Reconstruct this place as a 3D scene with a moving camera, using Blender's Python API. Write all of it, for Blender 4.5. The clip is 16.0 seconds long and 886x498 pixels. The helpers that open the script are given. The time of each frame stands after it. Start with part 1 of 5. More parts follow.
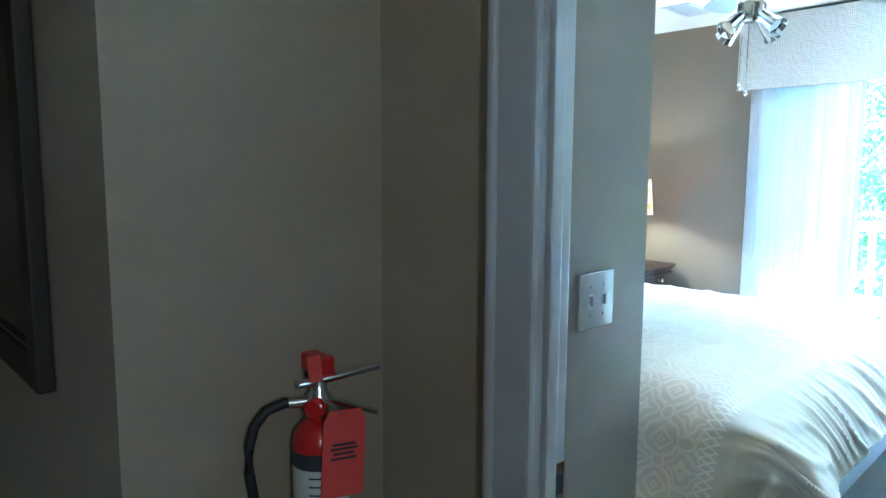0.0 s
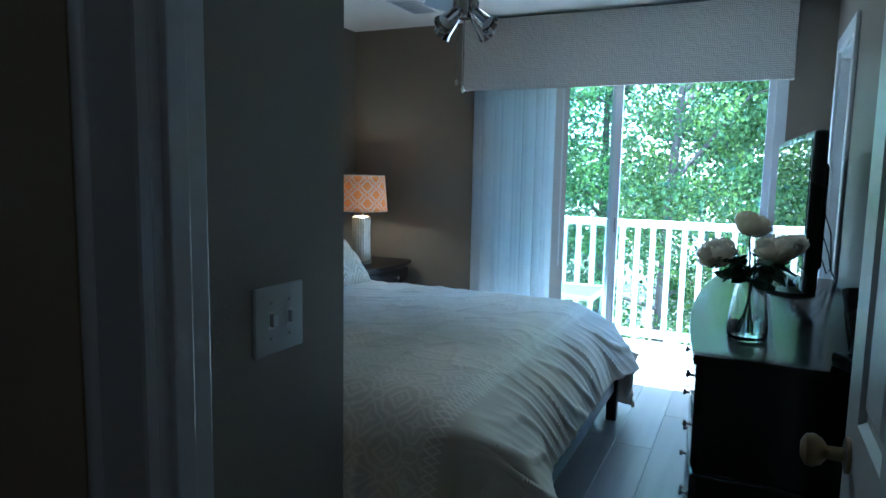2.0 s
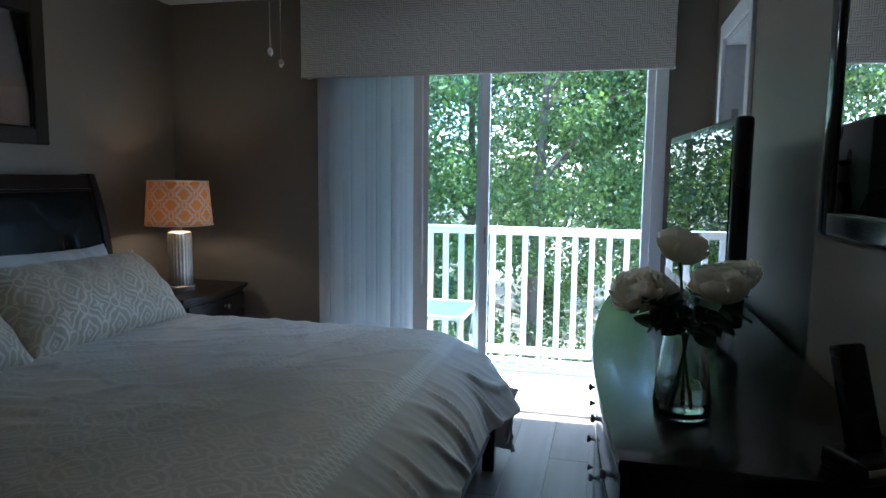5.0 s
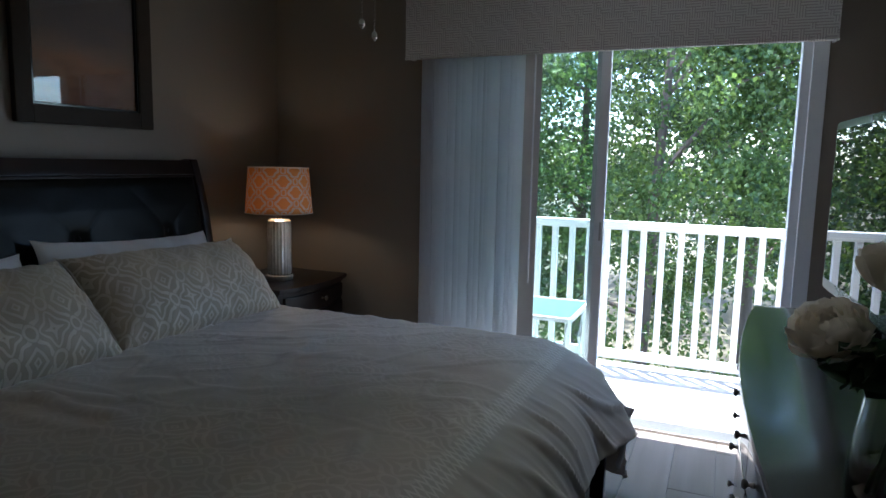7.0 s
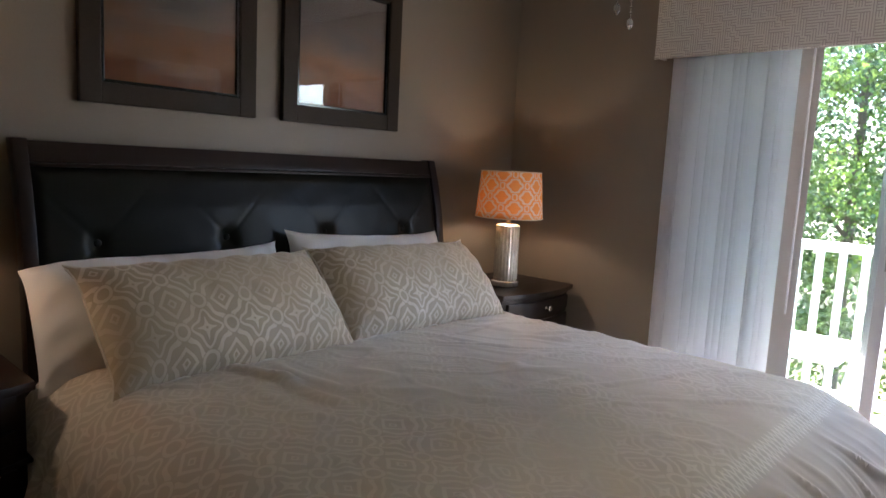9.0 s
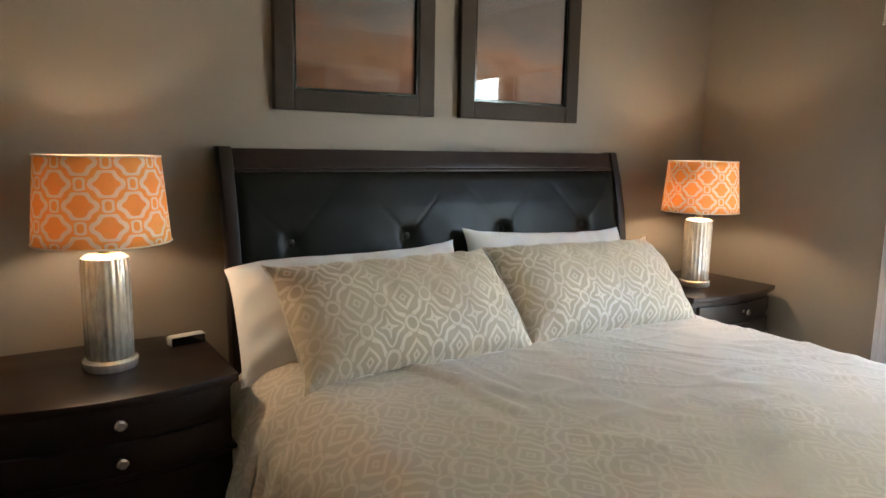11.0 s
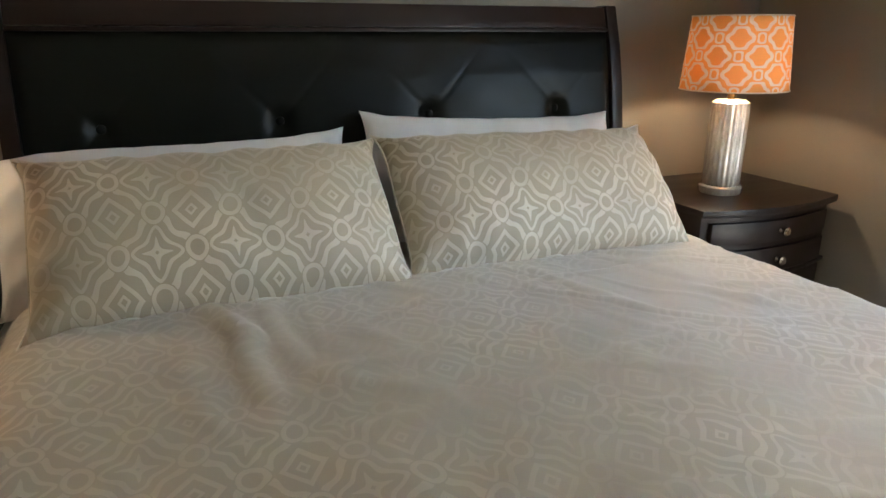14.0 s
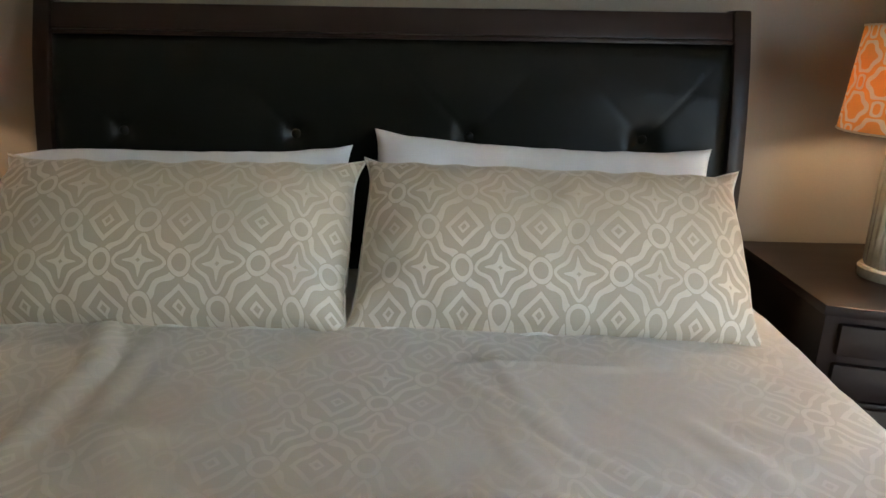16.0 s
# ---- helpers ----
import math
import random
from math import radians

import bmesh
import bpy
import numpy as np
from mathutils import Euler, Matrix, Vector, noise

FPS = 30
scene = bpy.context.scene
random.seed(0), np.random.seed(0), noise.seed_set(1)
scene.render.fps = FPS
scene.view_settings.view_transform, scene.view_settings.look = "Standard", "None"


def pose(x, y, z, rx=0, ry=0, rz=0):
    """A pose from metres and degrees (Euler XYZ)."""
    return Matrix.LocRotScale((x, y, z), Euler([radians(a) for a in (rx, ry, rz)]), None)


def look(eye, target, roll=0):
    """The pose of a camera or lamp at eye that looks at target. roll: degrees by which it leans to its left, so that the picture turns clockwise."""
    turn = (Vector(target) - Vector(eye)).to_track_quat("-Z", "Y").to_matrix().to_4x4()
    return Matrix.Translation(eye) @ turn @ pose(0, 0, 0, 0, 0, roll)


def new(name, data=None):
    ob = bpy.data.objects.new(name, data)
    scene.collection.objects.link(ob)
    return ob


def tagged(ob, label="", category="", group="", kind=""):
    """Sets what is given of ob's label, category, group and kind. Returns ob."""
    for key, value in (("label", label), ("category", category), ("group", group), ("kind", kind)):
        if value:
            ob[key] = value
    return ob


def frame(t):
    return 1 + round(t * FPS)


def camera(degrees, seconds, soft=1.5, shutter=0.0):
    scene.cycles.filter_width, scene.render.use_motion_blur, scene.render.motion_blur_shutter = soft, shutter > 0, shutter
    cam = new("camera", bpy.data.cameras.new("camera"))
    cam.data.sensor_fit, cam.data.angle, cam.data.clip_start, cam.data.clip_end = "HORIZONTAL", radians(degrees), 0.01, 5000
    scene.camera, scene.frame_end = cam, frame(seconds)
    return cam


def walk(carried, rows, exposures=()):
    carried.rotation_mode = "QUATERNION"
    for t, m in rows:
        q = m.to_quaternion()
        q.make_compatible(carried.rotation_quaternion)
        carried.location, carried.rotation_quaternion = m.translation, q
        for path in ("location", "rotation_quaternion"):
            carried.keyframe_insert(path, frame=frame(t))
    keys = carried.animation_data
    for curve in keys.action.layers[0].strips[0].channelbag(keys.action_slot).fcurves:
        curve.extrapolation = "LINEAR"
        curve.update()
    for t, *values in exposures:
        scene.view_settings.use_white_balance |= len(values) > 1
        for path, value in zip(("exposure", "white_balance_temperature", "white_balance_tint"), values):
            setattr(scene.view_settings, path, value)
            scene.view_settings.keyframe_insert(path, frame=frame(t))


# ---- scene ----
cam = camera(67.6, 16.0)
PATH = [
    (0, (-4.785, -2.915, 1.394), (-3.41, -1.482, 1.159), 0.3),
    (0.5, (-4.73, -2.912, 1.395), (-3.194, -1.653, 1.154), 0.2),
    (1, (-4.653, -2.898, 1.388), (-3.001, -1.796, 1.15), -0.1),
    (1.5, (-4.57, -2.892, 1.382), (-2.841, -1.913, 1.15), 0.8),
    (2, (-4.507, -2.877, 1.384), (-2.705, -2.04, 1.149), 1.1),
    (2.5, (-4.405, -2.84, 1.384), (-2.534, -2.174, 1.144), 0.9),
    (3, (-4.284, -2.796, 1.391), (-2.359, -2.313, 1.143), 0.9),
    (5.5, (-3.682, -2.7, 1.378), (-1.752, -2.218, 1.171), 0.5),
    (6, (-3.604, -2.654, 1.381), (-1.705, -2.068, 1.157), 0.0),
    (6.5, (-3.569, -2.625, 1.376), (-1.698, -1.959, 1.139), 0.1),
    (7, (-3.503, -2.652, 1.384), (-1.679, -1.874, 1.126), 1.2),
    (7.5, (-3.481, -2.644, 1.37), (-1.712, -1.748, 1.105), 1.3),
    (8, (-3.447, -2.583, 1.358), (-1.746, -1.565, 1.093), 2.0),
    (8.5, (-3.405, -2.584, 1.358), (-1.821, -1.391, 1.099), 2.3),
    (9, (-3.389, -2.549, 1.357), (-1.924, -1.21, 1.105), 2.9),
    (9.5, (-3.376, -2.554, 1.362), (-2.051, -1.076, 1.116), 2.8),
    (10, (-3.379, -2.529, 1.376), (-2.155, -0.965, 1.141), 2.3),
    (12.5, (-3.023, -2.371, 1.33), (-2.109, -0.639, 0.924), -0.2),
    (13, (-2.804, -2.33, 1.296), (-1.914, -0.596, 0.845), 0.3),
    (13.5, (-2.597, -2.254, 1.278), (-1.757, -0.524, 0.73), -0.0),
    (14, (-2.389, -2.19, 1.279), (-1.637, -0.443, 0.661), 0.0),
    (14.5, (-2.156, -2.157, 1.285), (-1.642, -0.333, 0.644), -1.3),
    (15, (-1.964, -2.118, 1.278), (-1.647, -0.246, 0.649), -1.1),
    (15.5, (-1.783, -2.05, 1.295), (-1.634, -0.16, 0.658), 0.1),
    (16, (-1.608, -2.006, 1.287), (-1.629, -0.099, 0.684), 1.0),
]
EXPOSURES = [(0.0, 7.0, 4200, -9), (0.5, 6.15, 4150, -9), (1.0, 5.3, 4150, -9), (1.5, 4.75, 4150, -8), (2.0, 4.2, 4250, -7), (3.0, 3.65, 4500, -3), (5.5, 3.15, 5050, 5), (7.0, 2.8, 5400, 10), (8.0, 3.0, 5800, 13), (8.5, 3.75, 6200, 19), (9.0, 4.35, 6400, 20), (9.5, 4.85, 6500, 16), (10.0, 5.25, 6700, 13), (12.5, 5.52, 6700, 10), (14.5, 4.88, 6650, 9), (16.0, 4.82, 6650, 9)]
walk(cam, [(t, look(eye, target, roll)) for t, eye, target, roll in PATH], EXPOSURES)

# ---- light and exposure ----
world = bpy.data.worlds.new("sky")
scene.world = world
world.use_nodes = True
SUN_EL, SUN_AZ = 71.0, 45.0          # degrees above the horizon, degrees from +x towards +y
sky = world.node_tree.nodes.new("ShaderNodeTexSky")
sky.sky_type = 'NISHITA'
sky.sun_disc = False
sky.sun_elevation = radians(SUN_EL)
sky.sun_rotation = radians(90 - SUN_AZ)
world.node_tree.nodes["Background"].inputs["Strength"].default_value = 0.15
world.node_tree.links.new(sky.outputs[0], world.node_tree.nodes["Background"].inputs["Color"])
sun_data = bpy.data.lights.new("sun", 'SUN')
sun_data.energy, sun_data.angle, sun_data.color = 4.0, radians(0.53), (1.0, 0.96, 0.88)
sun = new("sun", sun_data)
ce = math.cos(radians(SUN_EL))
sun_way = Vector((ce * math.cos(radians(SUN_AZ)), ce * math.sin(radians(SUN_AZ)), math.sin(radians(SUN_EL))))
sun.matrix_world = look(Vector((8, 4, 20)), Vector((8, 4, 20)) - sun_way)


# ---- materials ----
def math_node(nt, op, a, b=None, c=None):
    n = nt.nodes.new("ShaderNodeMath")
    n.operation = op
    for i, v in enumerate((a, b, c)):
        if v is None:
            continue
        if isinstance(v, (int, float)):
            n.inputs[i].default_value = v
        else:
            nt.links.new(v, n.inputs[i])
    return n.outputs[0]


def ramp(nt, fac, stops):
    n = nt.nodes.new("ShaderNodeValToRGB")
    els = n.color_ramp.elements
    while len(els) < len(stops):
        els.new(0.5)
    for e, (p, c) in zip(els, stops):
        e.position, e.color = p, (*c, 1.0)
    nt.links.new(fac, n.inputs[0])
    return n.outputs[0]


def noise_tex(nt, coord, scale, detail=3.0, stretch=(1, 1, 1)):
    mp = nt.nodes.new("ShaderNodeMapping")
    mp.inputs["Scale"].default_value = stretch
    nt.links.new(coord, mp.inputs[0])
    n = nt.nodes.new("ShaderNodeTexNoise")
    n.inputs["Scale"].default_value, n.inputs["Detail"].default_value = scale, detail
    nt.links.new(mp.outputs[0], n.inputs["Vector"])
    return n.outputs[0]


def mix_color(nt, fac, a, b):
    n = nt.nodes.new("ShaderNodeMix")
    n.data_type = 'RGBA'
    for sock, v in ((n.inputs[0], fac), (n.inputs[6], a), (n.inputs[7], b)):
        if isinstance(v, (int, float)):
            sock.default_value = v
        elif isinstance(v, tuple):
            sock.default_value = (*v, 1.0)
        else:
            nt.links.new(v, sock)
    return n.outputs[2]


def start_material(name):
    m = bpy.data.materials.new(name)
    m.use_nodes = True
    nt = m.node_tree
    return m, nt, nt.nodes["Principled BSDF"], nt.nodes.new("ShaderNodeTexCoord")


def bump(nt, bsdf, height, strength, distance=0.01):
    b = nt.nodes.new("ShaderNodeBump")
    b.inputs["Strength"].default_value, b.inputs["Distance"].default_value = strength, distance
    nt.links.new(height, b.inputs["Height"])
    nt.links.new(b.outputs[0], bsdf.inputs["Normal"])


def plain(name, color, rough=0.5, metal=0.0, big=2.0, fine=60.0, vary=0.12, relief=0.1, stretch=(1, 1, 1), coat=0.0, object_vary=0.0):
    """Two scales of variation in tone, fine relief, and gloss that varies a little."""
    m, nt, p, tc = start_material(name)
    co = tc.outputs["Object"]
    a, b = noise_tex(nt, co, big, 3, stretch), noise_tex(nt, co, fine, 4, stretch)
    t = math_node(nt, 'ADD', math_node(nt, 'MULTIPLY', a, 0.6), math_node(nt, 'MULTIPLY', b, 0.4))
    if object_vary:
        oi = nt.nodes.new("ShaderNodeObjectInfo")
        t = math_node(nt, 'ADD', t, math_node(nt, 'MULTIPLY', math_node(nt, 'SUBTRACT', oi.outputs["Random"], 0.5), object_vary))
    lo, hi = tuple(c * (1 - vary) for c in color), tuple(min(1, c * (1 + vary)) for c in color)
    nt.links.new(ramp(nt, t, [(0.3, lo), (0.7, hi)]), p.inputs["Base Color"])
    nt.links.new(math_node(nt, 'MULTIPLY_ADD', a, 0.16, rough - 0.08), p.inputs["Roughness"])
    p.inputs["Metallic"].default_value = metal
    p.inputs["Coat Weight"].default_value = coat
    p.inputs["Coat Roughness"].default_value = 0.12
    if relief:
        bump(nt, p, b, relief, 0.004)
    return m


def trellis(nt, uv, period, wide, wobble=0.16, tall=1.0):
    """Interlocking quatrefoil lattice with ringed centres: 1 on the lines."""
    sep = nt.nodes.new("ShaderNodeSeparateXYZ")
    nt.links.new(uv, sep.inputs[0])
    k = 2 * math.pi / period
    up = math_node(nt, 'DIVIDE', sep.outputs[1], tall)
    x = math_node(nt, 'MULTIPLY', math_node(nt, 'ADD', sep.outputs[0], up), k)
    y = math_node(nt, 'MULTIPLY', math_node(nt, 'SUBTRACT', sep.outputs[0], up), k)
    x, y = (math_node(nt, 'ADD', x, math_node(nt, 'MULTIPLY', math_node(nt, 'SINE', math_node(nt, 'MULTIPLY', y, 2.0)), wobble)),
            math_node(nt, 'ADD', y, math_node(nt, 'MULTIPLY', math_node(nt, 'SINE', math_node(nt, 'MULTIPLY', x, 2.0)), wobble)))
    cx, cy = math_node(nt, 'COSINE', x), math_node(nt, 'COSINE', y)
    c2 = math_node(nt, 'ADD', math_node(nt, 'COSINE', math_node(nt, 'MULTIPLY', x, 2.0)), math_node(nt, 'COSINE', math_node(nt, 'MULTIPLY', y, 2.0)))
    f = math_node(nt, 'ADD', math_node(nt, 'ADD', cx, cy), math_node(nt, 'MULTIPLY', c2, 0.42))
    line = math_node(nt, 'LESS_THAN', math_node(nt, 'ABSOLUTE', math_node(nt, 'ADD', f, 0.12)), wide)
    ring = math_node(nt, 'LESS_THAN', math_node(nt, 'ABSOLUTE', math_node(nt, 'SUBTRACT', f, 1.7)), wide * 0.75)
    out = math_node(nt, 'MAXIMUM', line, ring)
    return out


def ogee(nt, uv, period, wide, tall=1.2):
    """Diamond lattice of wavy bands, a ringed lozenge in each cell and small circles where bands cross."""
    sep = nt.nodes.new("ShaderNodeSeparateXYZ")
    nt.links.new(uv, sep.inputs[0])
    k = 2 * math.pi / period
    x, y = math_node(nt, 'MULTIPLY', sep.outputs[0], k), math_node(nt, 'MULTIPLY', sep.outputs[1], k / tall)
    cx, cy = math_node(nt, 'COSINE', x), math_node(nt, 'COSINE', y)
    c2 = math_node(nt, 'MULTIPLY', math_node(nt, 'COSINE', math_node(nt, 'MULTIPLY', x, 2.0)), math_node(nt, 'COSINE', math_node(nt, 'MULTIPLY', y, 2.0)))
    d = math_node(nt, 'ADD', math_node(nt, 'ARCCOSINE', cx), math_node(nt, 'ARCCOSINE', cy))
    f = math_node(nt, 'SUBTRACT', d, math_node(nt, 'MULTIPLY', c2, 0.42))
    g = math_node(nt, 'ABSOLUTE', math_node(nt, 'SUBTRACT', cy, cx))

    def near(v, at, w):
        return math_node(nt, 'LESS_THAN', math_node(nt, 'ABSOLUTE', math_node(nt, 'SUBTRACT', v, at)), w)

    bands = math_node(nt, 'MAXIMUM', near(f, math.pi - 0.2, wide), math_node(nt, 'MAXIMUM', near(d, 1.45, 0.24), near(d, 0.42, 0.14)))
    bands = math_node(nt, 'MAXIMUM', bands, near(f, 2 * math.pi - 1.75, 0.24))
    bands = math_node(nt, 'MAXIMUM', bands, near(f, 2 * math.pi - 0.75, 0.17))
    spot = math_node(nt, 'GREATER_THAN', g, 1.50)
    ring = near(g, 1.70, 0.12)
    return math_node(nt, 'ADD', math_node(nt, 'MULTIPLY', bands, math_node(nt, 'SUBTRACT', 1.0, spot)), math_node(nt, 'MULTIPLY', ring, spot))


def jacquard(name, base, line, period, wide, strength, rough_line=0.38, plain_from=99.0, faint=0.35, braid=0.0):
    m, nt, p, tc = start_material(name)
    uv = nt.nodes.new("ShaderNodeUVMap").outputs[0]
    warp = nt.nodes.new("ShaderNodeVectorMath")
    warp.operation = 'MULTIPLY_ADD'
    nz = nt.nodes.new("ShaderNodeTexNoise")
    nz.inputs["Scale"].default_value = 6.0
    nt.links.new(uv, nz.inputs["Vector"])
    nt.links.new(nz.outputs[1], warp.inputs[0])
    warp.inputs[1].default_value = (0.03, 0.03, 0)
    nt.links.new(uv, warp.inputs[2])
    mask = ogee(nt, warp.outputs[0], period, wide)
    cut = nt.nodes.new("ShaderNodeSeparateXYZ")
    nt.links.new(uv, cut.inputs[0])
    mask = math_node(nt, 'MULTIPLY', mask, math_node(nt, 'LESS_THAN', cut.outputs[1], plain_from))
    if braid:
        # embroidered zigzag band across the cloth
        zig = math_node(nt, 'PINGPONG', cut.outputs[0], 0.026)
        off = math_node(nt, 'SUBTRACT', cut.outputs[1], braid)
        for sign in (1.0, -1.0):
            at = math_node(nt, 'ABSOLUTE', math_node(nt, 'SUBTRACT', math_node(nt, 'MULTIPLY', off, sign), math_node(nt, 'MULTIPLY_ADD', zig, 2.2, -0.0286)))
            line_at = math_node(nt, 'LESS_THAN', at, 0.0075)
            stitch = line_at if sign > 0 else math_node(nt, 'MAXIMUM', stitch, line_at)
    weave = noise_tex(nt, uv, 900.0, 2, (1, 0.25, 1))
    # patchy satin sheen put into the colour as stronger and fainter pattern
    sheen_noise = noise_tex(nt, uv, 2.2, 3)
    fade = ramp(nt, sheen_noise, [(0.40, (faint,) * 3), (0.60, (1.0,) * 3)])
    if braid:
        # sheen painted in: full pattern contrast towards the side that hangs by the door
        sheen_side = nt.nodes.new("ShaderNodeMapRange")
        nt.links.new(cut.outputs[0], sheen_side.inputs["Value"])
        for sock, v in (("From Min", -0.30), ("From Max", -0.85), ("To Min", 0.0), ("To Max", 1.0)):
            sheen_side.inputs[sock].default_value = v
        fade = math_node(nt, 'MAXIMUM', fade, sheen_side.outputs[0])
    fac = math_node(nt, 'MULTIPLY', math_node(nt, 'MULTIPLY', mask, strength), fade)
    if braid:
        fac = math_node(nt, 'MAXIMUM', fac, math_node(nt, 'MULTIPLY', stitch, 0.85))
    col = mix_color(nt, fac, base, line)
    dark = mix_color(nt, math_node(nt, 'MULTIPLY', weave, 0.25), col, tuple(c * 0.7 for c in base))
    nt.links.new(dark, p.inputs["Base Color"])
    nt.links.new(math_node(nt, 'MULTIPLY_ADD', fac, rough_line - 0.62, 0.62), p.inputs["Roughness"])
    nt.links.new(math_node(nt, 'MULTIPLY_ADD', fac, -0.55, 0.6), p.inputs["Sheen Weight"])
    p.inputs["Sheen Roughness"].default_value = 0.35
    p.inputs["Sheen Tint"].default_value = (1.0, 0.94, 0.85, 1)
    bump(nt, p, math_node(nt, 'ADD', math_node(nt, 'MULTIPLY', weave, 0.4), fac), 0.12, 0.002)
    return m


def shade_cloth(name):
    m, nt, p, tc = start_material(name)
    uv = nt.nodes.new("ShaderNodeUVMap").outputs[0]
    mask = trellis(nt, uv, 0.118, 0.62)
    weave = noise_tex(nt, uv, 700.0, 2)
    col = mix_color(nt, mask, (0.86, 0.44, 0.15), (0.80, 0.75, 0.66))
    col = mix_color(nt, math_node(nt, 'MULTIPLY', weave, 0.2), col, (0.5, 0.3, 0.12))
    d, tr, mx = nt.nodes.new("ShaderNodeBsdfDiffuse"), nt.nodes.new("ShaderNodeBsdfTranslucent"), nt.nodes.new("ShaderNodeMixShader")
    nt.links.new(col, d.inputs[0])
    nt.links.new(col, tr.inputs[0])
    mx.inputs[0].default_value = 0.22
    nt.links.new(d.outputs[0], mx.inputs[1])
    nt.links.new(tr.outputs[0], mx.inputs[2])
    nt.links.new(mx.outputs[0], nt.nodes["Material Output"].inputs[0])
    return m


def leaf_material(name, lo, hi):
    m, nt, p, tc = start_material(name)
    g = nt.nodes.new("ShaderNodeNewGeometry")
    col = ramp(nt, g.outputs["Random Per Island"], [(0.0, lo), (0.75, hi), (1.0, (hi[0] * 1.8, hi[1] * 1.6, hi[2] * 1.5))])
    tr, mx = nt.nodes.new("ShaderNodeBsdfTranslucent"), nt.nodes.new("ShaderNodeMixShader")
    nt.links.new(col, p.inputs["Base Color"])
    p.inputs["Roughness"].default_value = 0.42
    nt.links.new(mix_color(nt, 0.5, col, (hi[0] * 2.0, hi[1] * 2.0, hi[2] * 1.1)), tr.inputs[0])
    mx.inputs[0].default_value = 0.4
    nt.links.new(p.outputs[0], mx.inputs[1])
    nt.links.new(tr.outputs[0], mx.inputs[2])
    nt.links.new(mx.outputs[0], nt.nodes["Material Output"].inputs[0])
    return m


def glass(name, color=(1, 1, 1), rough=0.0):
    m, nt, p, tc = start_material(name)
    p.inputs["Base Color"].default_value = (*color, 1)
    p.inputs["Transmission Weight"].default_value = 1.0
    p.inputs["Roughness"].default_value = rough
    p.inputs["IOR"].default_value = 1.45
    return m


def thin_glass(name, ior=1.5):
    """A thin pane: mostly clear, with a mirror-like gloss that grows at grazing angles."""
    m, nt, p, tc = start_material(name)
    t, g, mx = nt.nodes.new("ShaderNodeBsdfTransparent"), nt.nodes.new("ShaderNodeBsdfGlossy"), nt.nodes.new("ShaderNodeMixShader")
    fr = nt.nodes.new("ShaderNodeFresnel")
    fr.inputs["IOR"].default_value = ior
    t.inputs[0].default_value = (0.93, 0.97, 0.96, 1)
    g.inputs["Roughness"].default_value = 0.01
    nt.links.new(fr.outputs[0], mx.inputs[0])
    nt.links.new(t.outputs[0], mx.inputs[1])
    nt.links.new(g.outputs[0], mx.inputs[2])
    nt.links.new(mx.outputs[0], nt.nodes["Material Output"].inputs[0])
    return m


def wood_grain(name, lo, hi, rough, stretch, relief=0.08, object_vary=0.25, coat=0.0):
    m, nt, p, tc = start_material(name)
    co = tc.outputs["Object"]
    oi = nt.nodes.new("ShaderNodeObjectInfo")
    sh = nt.nodes.new("ShaderNodeVectorMath")
    nt.links.new(co, sh.inputs[0])
    cmb = nt.nodes.new("ShaderNodeCombineXYZ")
    r = math_node(nt, 'MULTIPLY', oi.outputs["Random"], 37.0)
    nt.links.new(r, cmb.inputs[0])
    nt.links.new(r, cmb.inputs[1])
    nt.links.new(cmb.outputs[0], sh.inputs[1])
    g1, g2 = noise_tex(nt, sh.outputs[0], 9.0, 5, stretch), noise_tex(nt, sh.outputs[0], 1.6, 3)
    t = math_node(nt, 'ADD', math_node(nt, 'MULTIPLY', g1, 0.65), math_node(nt, 'MULTIPLY', g2, 0.35))
    t = math_node(nt, 'ADD', t, math_node(nt, 'MULTIPLY', math_node(nt, 'SUBTRACT', oi.outputs["Random"], 0.5), object_vary))
    nt.links.new(ramp(nt, t, [(0.3, lo), (0.72, hi)]), p.inputs["Base Color"])
    nt.links.new(math_node(nt, 'MULTIPLY_ADD', g1, 0.2, rough - 0.1), p.inputs["Roughness"])
    p.inputs["Coat Weight"].default_value = coat
    p.inputs["Coat Roughness"].default_value = 0.08
    bump(nt, p, g1, relief, 0.003)
    return m


WALL = plain("taupe_wall_paint", (0.222, 0.187, 0.146), 0.5, fine=140, vary=0.05, relief=0.12, big=1.2)
HALL = plain("hall_wall_paint", (0.34, 0.275, 0.195), 0.55, fine=140, vary=0.05, relief=0.12, big=1.2)
CEIL = plain("white_ceiling_paint", (0.84, 0.83, 0.80), 0.8, fine=90, vary=0.04, relief=0.25)
TRIM = plain("white_gloss_trim", (0.72, 0.73, 0.75), 0.32, fine=50, vary=0.04, relief=0.05)
# bedroom door frame only: a darker, greyer colour than TRIM
JAMBPAINT = plain("light_grey_trim", (0.47, 0.455, 0.46), 0.38, fine=50, vary=0.05, relief=0.05)
VINYL = plain("white_vinyl", (0.74, 0.74, 0.76), 0.4, fine=40, vary=0.04, relief=0.03)
FLOORWOOD = wood_grain("grey_brown_laminate", (0.15, 0.122, 0.102), (0.275, 0.228, 0.195), 0.34, (0.12, 1.6, 1.0))
ESPRESSO = wood_grain("espresso_wood", (0.0095, 0.0046, 0.0032), (0.020, 0.0092, 0.0064), 0.40, (0.15, 1.4, 1.4), 0.015, 0.08, coat=0.03)
ESPRESSO.node_tree.nodes["Principled BSDF"].inputs["Specular IOR Level"].default_value = 0.28
